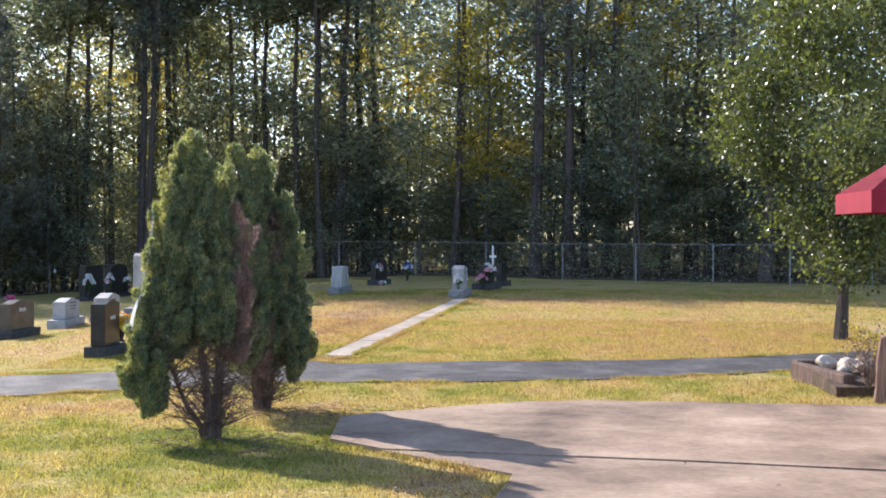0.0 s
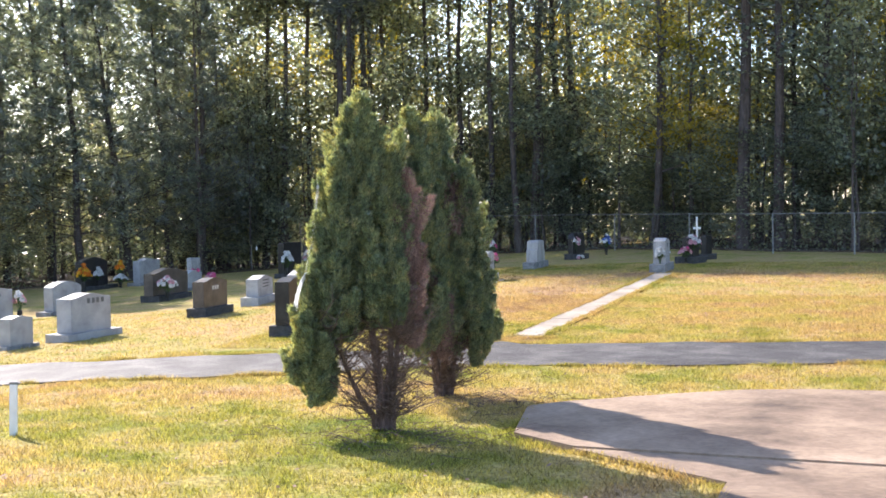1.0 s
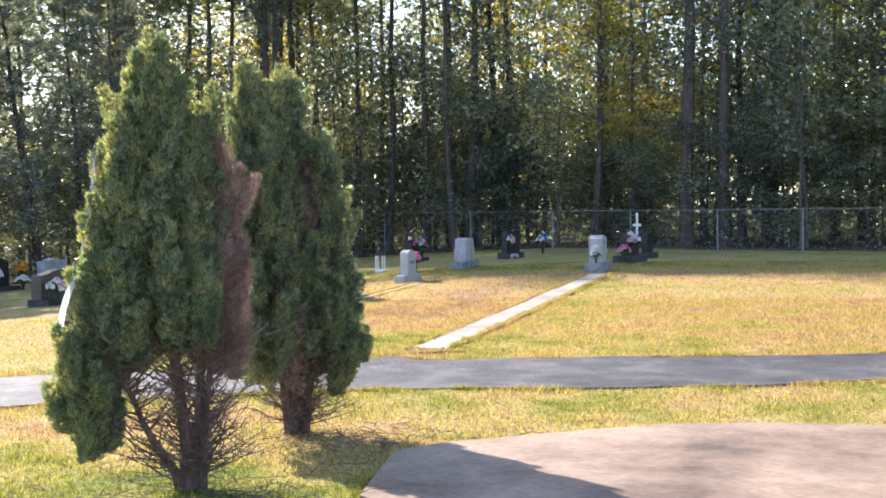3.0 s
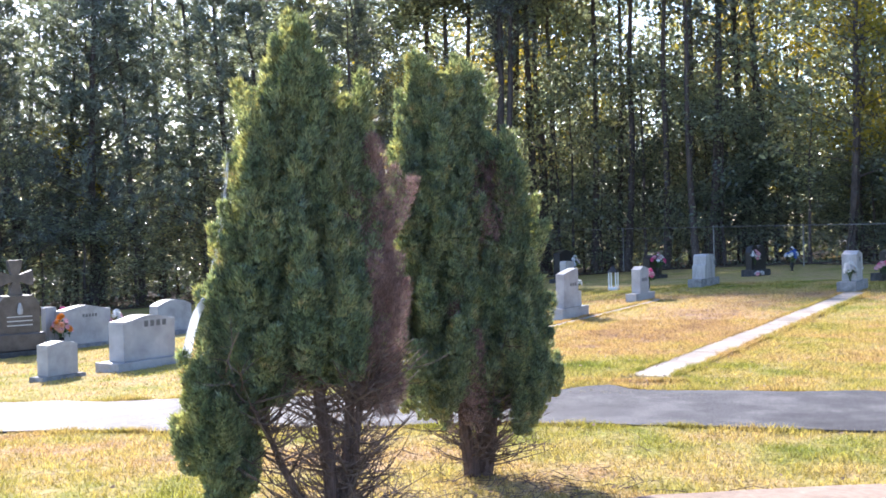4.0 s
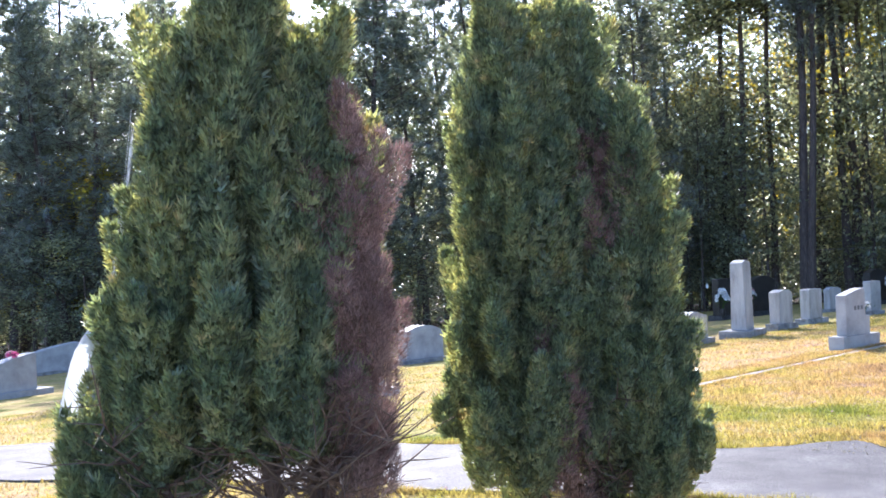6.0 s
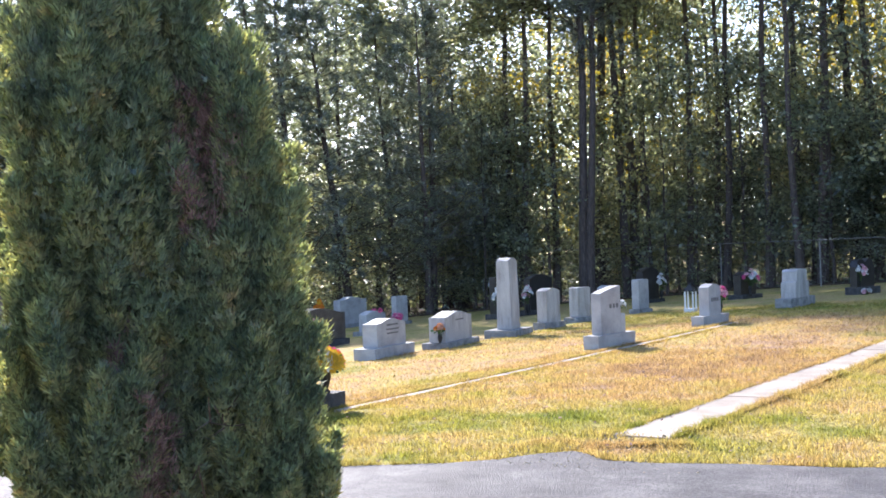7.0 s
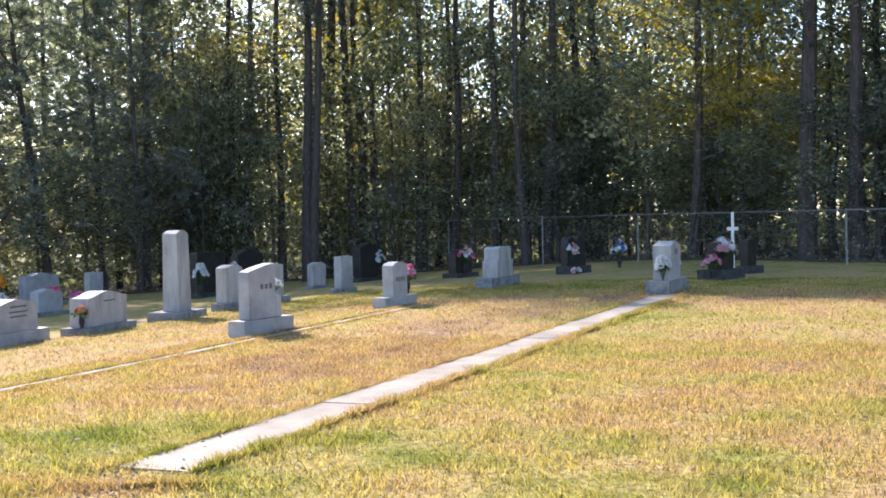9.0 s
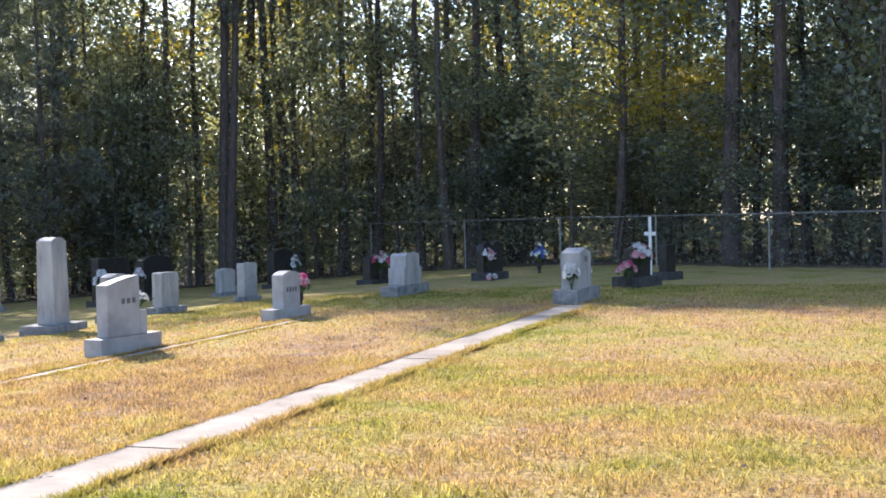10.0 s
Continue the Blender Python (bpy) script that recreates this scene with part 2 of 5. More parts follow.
def inside(px, py, poly):
    r = np.zeros(len(px), dtype=bool)
    n = len(poly)
    for i in range(n):
        (x0, y0), (x1, y1) = poly[i], poly[(i + 1) % n]
        c = ((y0 > py) != (y1 > py)) & (px < (x1 - x0) * (py - y0) / ((y1 - y0) or 1e-9) + x0)
        r ^= c
    return r


DRY = [(-6.0, 13.3, 3.2, 0.5, 0.13), (-6.0, 10.2, 2.2, 1.3, -0.05), (-2.6, 9.6, 1.2, 0.8, -0.05), (-7.2, 18.2, 3.0, 1.1, -0.13), (-4.5, 17.95, 0.55, 0.4, 0.3), (0, 24, 9, 7, 0.09), (-6.3, 25, 1.6, 8, 0.17), (-10.2, 24, 1.5, 9, 0.1), (-2.5, 32, 6, 2.2, 0.17), (-1.5, 22, 3.2, 2.6, 0.03), (-7.2, 8.6, 1.8, 1.2, 0.2), (-4.6, 10.0, 3.0, 2.0, -0.1), (-3.4, 22, 1.2, 5, -0.03), (-1.2, 9.2, 0.7, 0.9, 0.16), (-9, 12.4, 4, 0.7, 0.14),
       (-3.6, 14.6, 9, 0.8, -0.07), (-4.0, 11.0, 0.9, 0.9, -0.16), (-7.0, 11.6, 2.5, 0.9, -0.05), (-3.7, 25, 0.5, 6, -0.1), (-5.2, 19, 0.6, 2.5, -0.08), (-3.2, 19.2, 6, 0.7, -0.1), (-8, 16.6, 4, 0.7, -0.1), (-8, 35.5, 8, 2, -0.12), (-4.0, 29.5, 1.2, 2.2, -0.12), (-6, 20, 1.4, 1.2, -0.06), (-14, 30, 3, 6, 0.03)]


def dryness(x, y):
    d = 0.0 * x
    for cx, cy, wx, wy, v in DRY:
        d = d + v * np.exp(-(((x - cx) / wx) ** 2 + ((y - cy) / wy) ** 2))
    return d


def set_dry(me, v):
    a = me.attributes.new("dry", "FLOAT", "POINT")
    a.data.foreach_set("value", np.ascontiguousarray(dryness(v[:, 0], v[:, 1]), dtype=np.float32))


def build_ground():
    xs = smooth_steps([(-320, -60, 20), (-60, -16, 1.0), (-16, 8, 0.3), (8, 60, 2.0), (60, 320, 20)])
    ys = smooth_steps([(-200, -10, 10), (-10, 5, 1.0), (5, 36, 0.3), (36, 80, 1.5), (80, 420, 20)])
    X, Y = np.meshgrid(xs, ys)
    Z = gz(X, Y)
    rs = np.random.RandomState(4)
    Z = Z + rs.normal(0, 0.006, Z.shape) - 0.01
    v = np.stack([X, Y, Z], -1).reshape(-1, 3)
    n, m = len(xs), len(ys)
    idx = np.arange(n * m).reshape(m, n)
    f = np.stack([idx[:-1, :-1], idx[:-1, 1:], idx[1:, 1:], idx[1:, :-1]], -1).reshape(-1, 4)
    me = quick_mesh("ground", v, f)
    set_dry(me, v)
    g = obj("ground", me, M_LAWN, smooth=True)
    tagged(g, "sunlit mown lawn, dry yellow-green and tan in patches", "ground", kind="structure")
    return g


def sheet(name, poly, lift, thick, material, step=0.6, parent=None, jitter=0.0):
    """A slab that follows the ground, with real edges."""
    bm = bmesh.new()
    bm.faces.new([bm.verts.new((x, y, 0)) for x, y in poly])
    xs, ys = [p[0] for p in poly], [p[1] for p in poly]
    for axis, lo, hi in ((0, min(xs), max(xs)), (1, min(ys), max(ys))):
        c = math.floor(lo / step) * step + step
        while c < hi:
            co, no = ((c, 0, 0), (1, 0, 0)) if axis == 0 else ((0, c, 0), (0, 1, 0))
            bmesh.ops.bisect_plane(bm, geom=bm.verts[:] + bm.edges[:] + bm.faces[:], plane_co=co, plane_no=no)
            c += step
    bmesh.ops.triangulate(bm, faces=[f for f in bm.faces if len(f.verts) > 4])
    for v in bm.verts:
        v.co.z = gzf(v.co.x, v.co.y) + lift + jitter * noise.noise(v.co * 1.7)
    for f in bm.faces:
        f.normal_update()
        if f.normal.z < 0:
            f.normal_flip()
    rim = [e for e in bm.edges if e.is_boundary]
    r = bmesh.ops.extrude_edge_only(bm, edges=rim)
    bmesh.ops.translate(bm, vec=(0, 0, -thick), verts=[g for g in r["geom"] if isinstance(g, bmesh.types.BMVert)])
    return obj(name, bm, material, parent)


build_ground()


def wobble(pts, amount, step=0.35, seed=0):
    out = []
    for (x0, y0), (x1, y1) in zip(pts, pts[1:]):
        n = max(1, int(math.hypot(x1 - x0, y1 - y0) / step))
        for k in range(n):
            t = k / n
            x, y = x0 + t * (x1 - x0), y0 + t * (y1 - y0)
            out.append((x, y + amount * noise.noise(Vector((x * 1.3, y * 1.3, seed)))))
    return out + [pts[-1]]


ROAD_NEAR = [(-45, 0), (-24, 7.6), (-14, 12.4), (-9.87, 13.75), (-7.84, 14.0), (-3.9, 15.35), (-2.2, 15.65), (0.1, 16.2), (1.7, 16.95), (2.6, 17.5), (6, 19.4), (12, 22), (26, 25)]
ROAD_FAR = [(-45, 2.2), (-24, 9.9), (-14, 15.3), (-12.28, 15.72), (-9.2, 15.9), (-5.74, 16.7), (-5.3, 16.9), (-5.0, 17.12), (-4.8, 17.4), (-4.62, 17.58), (-4.45, 17.56), (-4.25, 17.38), (-3.9, 17.36), (-2.65, 17.75), (0.1, 18.2), (2.8, 19.35), (6, 21.4), (12, 24.2), (26, 27.4)]
ROAD = wobble(ROAD_NEAR, 0.12, 0.3, 1) + wobble(ROAD_FAR, 0.16, 0.3, 5)[::-1]
road = sheet("road", ROAD, 0.012, 0.05, M_ASPHALT, 1.0)
tagged(road, "narrow worn grey asphalt lane between lawns", "road", kind="structure")


def pebbles():
    rs = np.random.RandomState(91)
    n = 320
    c = np.stack([rs.normal(-4.45, 0.4, n), rs.uniform(17.0, 18.5, n)], -1)
    z = gz(c[:, 0], c[:, 1]) + 0.012
    r = rs.uniform(0.004, 0.013, n)
    o = np.array([(1, 0, 0), (-1, 0, 0), (0, 1, 0), (0, -1, 0), (0, 0, 0.8), (0, 0, -0.8)])
    v = np.concatenate([c, z[:, None]], 1)[:, None] + o[None] * r[:, None, None] * rs.uniform(0.6, 1.3, (n, 6, 1))
    f = np.array([(0, 2, 4), (2, 1, 4), (1, 3, 4), (3, 0, 4), (2, 0, 5), (1, 2, 5), (3, 1, 5), (0, 3, 5)])
    f = (f[None] + 6 * np.arange(n)[:, None, None]).reshape(-1, 3)
    tagged(obj("gravel", quick_mesh("gravel", v.reshape(-1, 3), f), M_GRAVEL), "loose grey gravel at end of walkway", "gravel", kind="stuff")


pebbles()

pad = thing("pavement", Matrix(), "worn pinkish concrete parking pad with straight joints", "pavement", kind="structure")
G = 0.014
PAD_EDGE = [(-2.09, 10.42), (-2.69, 10.93), (-2.93, 12.38), (-2.6, 12.8), (-2.1, 13.15), (-1.55, 13.5), (-1.0, 13.8), (-0.3, 13.97), (0.74, 14.0), (2.5, 14.0), (5.5, 13.9)]
SLABS = [
    [(-2.09 + G, 10.42 + G)] + PAD_EDGE[1:] + [(5.5, 9.55 + G), (0.6, 10.2 + G)],
    [(-2.09 + G, 10.42 - G), (0.59, 10.2 - G), (0.592, 10.1), (0.608, 10.1), (0.61, 10.2 - G), (5.5, 9.55 - G), (5.5, 4.6 + G), (-0.92, 4.6 + G), (-0.84, 8.4), (-0.8, 9.35)],
    [(-0.92, 4.6 - G), (0.6 - G, 4.6 - G), (0.6 - G, -3), (-1.0, -3)],
    [(0.6 + G, 4.6 - G), (5.5, 4.6 - G), (5.5, -3), (0.6 + G, -3)],
]
PAD_OUTLINE = PAD_EDGE + [(5.5, -3), (-1.0, -3), (-0.92, 4.6), (-0.84, 8.4), (-0.8, 9.35)]
for k, s in enumerate(SLABS):
    sheet("slab", s, 0.045 if k == 0 else 0.028 + 0.004 * k, 0.12, M_CONCRETE, 0.5, pad)

walkway = thing("walkway", Matrix(), "narrow pale concrete path of cast slabs across lawn", "path", kind="structure")


def walk_x(y):
    """The middle of the path, which runs a little askew to the rows."""
    return -4.42 + 0.0155 * (y - 18.42)


wy = 18.42
for k, n in enumerate((2.5, 2.5, 2.4, 2.5, 2.5, 1.9)):
    x0, x1 = walk_x(wy), walk_x(wy + n)
    sheet("slab", [(x0 - 0.27, wy + 0.006), (x0 + 0.27, wy + 0.006), (x1 + 0.27, wy + n - 0.006), (x1 - 0.27, wy + n - 0.006)], 0.004 + 0.005 * (k % 2), 0.1, M_WALK, 0.7, walkway)
    wy += n
WALK = [(walk_x(18.42) - 0.23, 18.5), (walk_x(18.42) + 0.23, 18.5), (walk_x(wy) + 0.23, wy), (walk_x(wy) - 0.23, wy)]
kerb = thing("grave_kerb", Matrix(), "thin sunken concrete strip along row of headstones", "kerb", kind="structure")
ky = 19.3
for k in range(6):
    sheet("kerbstone", [(-8.3, ky + 0.01), (-8.17, ky + 0.01), (-8.17, ky + 2.0), (-8.3, ky + 2.0)], 0.004 + 0.005 * math.sin(k * 3.1), 0.1, M_WALK, 0.7, kerb)
    ky += 2.02
KERB = [(-8.3, 19.4), (-8.17, 19.4), (-8.17, ky), (-8.3, ky)]


# ---------- grass ----------
def blades(name, label, px, py, height, width, rs):
    keep = ~(inside(px, py, PAD_OUTLINE) | inside(px, py, ROAD) | inside(px, py, WALK) | inside(px, py, KERB))
    px, py = px[keep], py[keep]
    n = len(px)
    pz = gz(px, py) - 0.012
    a = rs.uniform(0, 2 * np.pi, n)
    clump = 0.65 + 0.35 * np.sin(px * 5.1 + 2 * np.sin(py * 3.3)) * np.sin(py * 6.7 + px)
    h = height * rs.uniform(0.5, 1.25, n) * clump + 0.012
    w = width * rs.uniform(0.6, 1.3, n)
    lean = rs.uniform(0.1, 1.3, n) * h
    b = rs.uniform(0, 2 * np.pi, n)
    dx, dy = np.cos(a) * w / 2, np.sin(a) * w / 2
    v = np.empty((n, 3, 3))
    v[:, 0] = np.stack([px - dx, py - dy, pz], -1)
    v[:, 1] = np.stack([px + dx, py + dy, pz], -1)
    v[:, 2] = np.stack([px + np.cos(b) * lean, py + np.sin(b) * lean, pz + h], -1)
    me = quick_mesh(name, v.reshape(-1, 3), np.arange(3 * n).reshape(-1, 3))
    set_dry(me, v.reshape(-1, 3))
    return tagged(obj(name, me, M_BLADE), label, "grass", kind="stuff")


def grass(name, label, x0, x1, y0, y1, density, height, width, seed):
    rs = np.random.RandomState(seed)
    n = int((x1 - x0) * (y1 - y0) * density)
    return blades(name, label, rs.uniform(x0, x1, n), rs.uniform(y0, y1, n), height, width, rs)


def grass_edge(label, line, per_m, spread, height, seed):
    """Longer unmown blades in a ragged band along an edge."""
    rs = np.random.RandomState(seed)
    X, Y = [], []
    for (x0, y0), (x1, y1) in zip(line, line[1:]):
        n = int(math.hypot(x1 - x0, y1 - y0) * per_m)
        t = rs.uniform(0, 1, n)
        w = spread * (0.5 + 0.5 * np.sin((x0 + t * (x1 - x0)) * 4.7 + np.sin((y0 + t * (y1 - y0)) * 3)))
        X.append(x0 + t * (x1 - x0) + rs.normal(0, 1, n) * w)
        Y.append(y0 + t * (y1 - y0) + rs.normal(0, 1, n) * w)
    return blades("grass", label, np.concatenate(X), np.concatenate(Y), height, 0.011, rs)


def near(line):
    return [p for p in line if -14 < p[0] < 5]


grass_edge("longer ragged grass along far edge of the lane", near(ROAD_FAR), 900, 0.1, 0.085, 41)
grass_edge("ragged grass and weeds at end of the walkway", [(-5.2, 17.6), (-4.5, 17.95), (-3.9, 18.2)], 1500, 0.22, 0.055, 48)
grass_edge("longer ragged grass along near edge of the lane", near(ROAD_NEAR), 700, 0.08, 0.07, 42)
grass_edge("longer grass along edge of concrete pad", [(-0.88, 6), (-0.84, 8.4), (-0.8, 9.35)] + PAD_EDGE[:10], 700, 0.06, 0.075, 43)
grass_edge("longer green grass along the walkway", [(walk_x(18.4) - 0.28, 18.4), (walk_x(32.5) - 0.28, 32.5)], 900, 0.07, 0.075, 44)
grass_edge("longer green grass along the walkway", [(walk_x(18.4) + 0.28, 18.4), (walk_x(32.5) + 0.28, 32.5)], 900, 0.07, 0.075, 45)
grass_edge("longer grass along sunken grave kerb", [(-8.34, 19.3), (-8.34, 31)], 600, 0.06, 0.06, 46)
grass_edge("longer grass along sunken grave kerb", [(-8.1, 19.3), (-8.1, 31)], 400, 0.04, 0.04, 47)
grass("grass", "short dry yellow-green grass blades of near lawn", -9.5, 4.5, 7.2, 16.6, 1500, 0.045, 0.01, 11)
grass("grass", "short dry tan and green grass blades of graveyard lawn", -9.0, 5.0, 17, 26, 1600, 0.048, 0.011, 12)
grass("grass", "thin dry grass blades of far graveyard lawn", -13.0, 7.0, 26, 38, 420, 0.045, 0.014, 13)
grass("grass", "thin dry grass blades among headstones", -20, -9.0, 11, 26, 330, 0.036, 0.014, 14)


# ---------- woods ----------
def leaf_quads(centres, size, rs, up=0.3, aspect=0.6):
    """Small pointed leaves, one folded diamond each."""
    n = len(centres)
    d = rs.normal(0, 1, (n, 3))
    d[:, 2] -= up
    d /= np.linalg.norm(d, axis=1)[:, None]
    e = rs.normal(0, 1, (n, 3))
    e -= (e * d).sum(1)[:, None] * d
    e /= np.linalg.norm(e, axis=1)[:, None]
    s = (size * rs.uniform(0.6, 1.4, n))[:, None]
    v = np.empty((n, 4, 3))
    v[:, 0] = centres - d * s * 0.5
    v[:, 1] = centres + e * s * aspect * 0.5
    v[:, 2] = centres + d * s * 0.5
    v[:, 3] = centres - e * s * aspect * 0.5
    return v.reshape(-1, 3), np.arange(4 * n).reshape(-1, 4)


def limb_points(start, out, length, rise, rs, n=4):
    pts = [Vector(start)]
    d = Vector(out).normalized()
    for k in range(n):
        d = (d + Vector((rs.normal(0, 0.12), rs.normal(0, 0.12), rise * 0.25 + rs.normal(0, 0.08)))).normalized()
        pts.append(pts[-1] + d * length / n)
    return pts


def broadleaf_tree(name, label, h, spread, low, leaves, size, seed, leaf_mat, trunk_r=0.12, group="trees at the edge of the woods", flare=0.0):
    rs = np.random.RandomState(seed)
    t = thing(name, Matrix(), label, "tree", group)
    bm = bmesh.new()
    k = 7
    pts, p = [], Vector((0, 0, -0.2))
    for i in range(k + 1):
        pts.append(p.copy())
        p = p + Vector((rs.normal(0, 0.0055 * h), rs.normal(0, 0.0055 * h), (h * 0.93) / k))
    tube(bm, pts, [trunk_r * (1.25 if i == 0 else 1) * (1 - 0.85 * i / k) for i in range(k + 1)], 7)
    tips = []
    nl = int(14 + h * 1.6)
    for i in range(nl):
        f = low + (0.97 - low) * (i + rs.uniform(0, 1)) / nl
        z = f * h * 0.93
        j = min(int(z / (h * 0.93) * k), k - 1)
        base = pts[j].lerp(pts[j + 1], z / (h * 0.93) * k - j)
        a = rs.uniform(0, 2 * math.pi)
        ln = spread * (0.35 + 0.75 * math.sin(math.pi * min(1, 0.18 + 0.8 * (f - low) / (1 - low)))) * rs.uniform(0.6, 1.15)
        if flare:
            ln *= 0.3 + 0.7 * min(1.0, (f - low) / flare)
        lp = limb_points(base, (math.cos(a), math.sin(a), 0.25), ln, 0.35, rs)
        tube(bm, lp, [trunk_r * 0.3 * (1 - 0.7 * f), trunk_r * 0.22 * (1 - 0.7 * f), trunk_r * 0.15 * (1 - 0.6 * f), 0.012, 0.006], 4)
        tips += [(lp[m], 0.55 + 0.2 * m) for m in (2, 3, 4)]
        tips.append((lp[3].lerp(lp[4], 0.5) + Vector(rs.normal(0, 0.25, 3)), 1.0))
    part("trunk", bm, M_BARK, t)
    w = np.array([q[1] for q in tips])
    pick = rs.choice(len(tips), leaves, p=w / w.sum())
    c = np.array([tuple(q[0]) for q in tips])[pick]
    c = c + rs.normal(0, 1, (leaves, 3)) * np.array([0.36, 0.36, 0.25])
    c[:, 2] = np.maximum(c[:, 2], low * h * 0.6)
    part("crown", quick_mesh("crown", *leaf_quads(c, size, rs)), leaf_mat, t)
    return t


def pine_tree(name, label, h, spread, low, clumps, per, seed, trunk_r=0.2, group="trees at the edge of the woods"):
    rs = np.random.RandomState(seed)
    t = thing(name, Matrix(), label, "tree", group)
    bm = bmesh.new()
    k = 8
    lean = rs.normal(0, 0.09, 2)
    pts = [Vector((lean[0] * i + rs.normal(0, 0.04), lean[1] * i + rs.normal(0, 0.04), -0.2 + h * i / k)) for i in range(k + 1)]
    tube(bm, pts, [trunk_r * (1.15 if i == 0 else 1) * (1 - 0.9 * (i / k) ** 1.2) for i in range(k + 1)], 8)
    cs = []
    for i in range(clumps):
        f = low + (1 - low) * (i + rs.uniform(0, 1)) / clumps
        z = f * h - 0.2
        j = min(int(f * k), k - 1)
        base = pts[j].lerp(pts[j + 1], f * k - j)
        a = rs.uniform(0, 2 * math.pi)
        ln = spread * (1.08 - (f - low) / (1 - low)) ** 0.75 * rs.uniform(0.45, 1.1) + 0.15
        lp = limb_points(base, (math.cos(a), math.sin(a), 0.15), ln, 0.3, rs, 4)
        tube(bm, lp, [trunk_r * 0.22 * (1.1 - f), trunk_r * 0.16 * (1.1 - f), 0.02, 0.012, 0.006], 4)
        for m in (2, 3, 4):
            for _ in range(2):
                cs.append(np.array(lp[m]) + rs.normal(0, 0.12 * ln ** 0.5 + 0.08, 3))
    for i in range(int(low * h * 1.2)):
        z = rs.uniform(0.15, low) * h
        j = min(int(z / h * k), k - 1)
        base = pts[j].lerp(pts[j + 1], z / h * k - j)
        a = rs.uniform(0, 2 * math.pi)
        lp = limb_points(base, (math.cos(a), math.sin(a), 0.1), rs.uniform(0.3, 1.3), -0.1, rs, 3)
        tube(bm, lp, [0.025, 0.018, 0.012, 0.005], 4)
    part("trunk", bm, M_BARK, t)
    cs = np.repeat(np.array(cs), per, axis=0)
    n = len(cs)
    d = rs.normal(0, 1, (n, 3)) + np.array([0, 0, 0.5])
    d /= np.linalg.norm(d, axis=1)[:, None]
    e = np.cross(d, rs.normal(0, 1, (n, 3)))
    e /= np.linalg.norm(e, axis=1)[:, None]
    s = rs.uniform(0.16, 0.36, n)[:, None]
    v = np.empty((n, 3, 3))
    v[:, 0], v[:, 1], v[:, 2] = cs - e * 0.022 + d * 0.03, cs + e * 0.022 + d * 0.03, cs + d * s
    part("crown", quick_mesh("crown", v.reshape(-1, 3), np.arange(3 * n).reshape(-1, 3)), M_NEEDLE, t)
    return t


EDGE = [Vector(p) for p in ((30, 38.5), (16, 40.5), (3, 43.3), (-2, 45.2), (-12.4, 53.0), (-17.5, 55.5), (-24, 54), (-30, 47), (-34.5, 38), (-40, 31), (-52, 25), (-70, 20))]
EDGE_LEN = [(b - a).length for a, b in zip(EDGE, EDGE[1:])]


def on_edge(s, back):
    """The place s metres along the edge of the woods, and back metres into them."""
    for (a, b), n in zip(zip(EDGE, EDGE[1:]), EDGE_LEN):
        if s <= n:
            d = (b - a) / n
            return a + d * s + Vector((d.y, -d.x)) * back
        s -= n
    return EDGE[-1]


def plant(src, x, y, turn, sx=1.0, sz=1.0):
    return copy_thing(src, Matrix.Translation((x, y, gzf(x, y))) @ Matrix.Rotation(turn, 4, "Z") @ Matrix.Diagonal((sx, sx, sz, 1)))


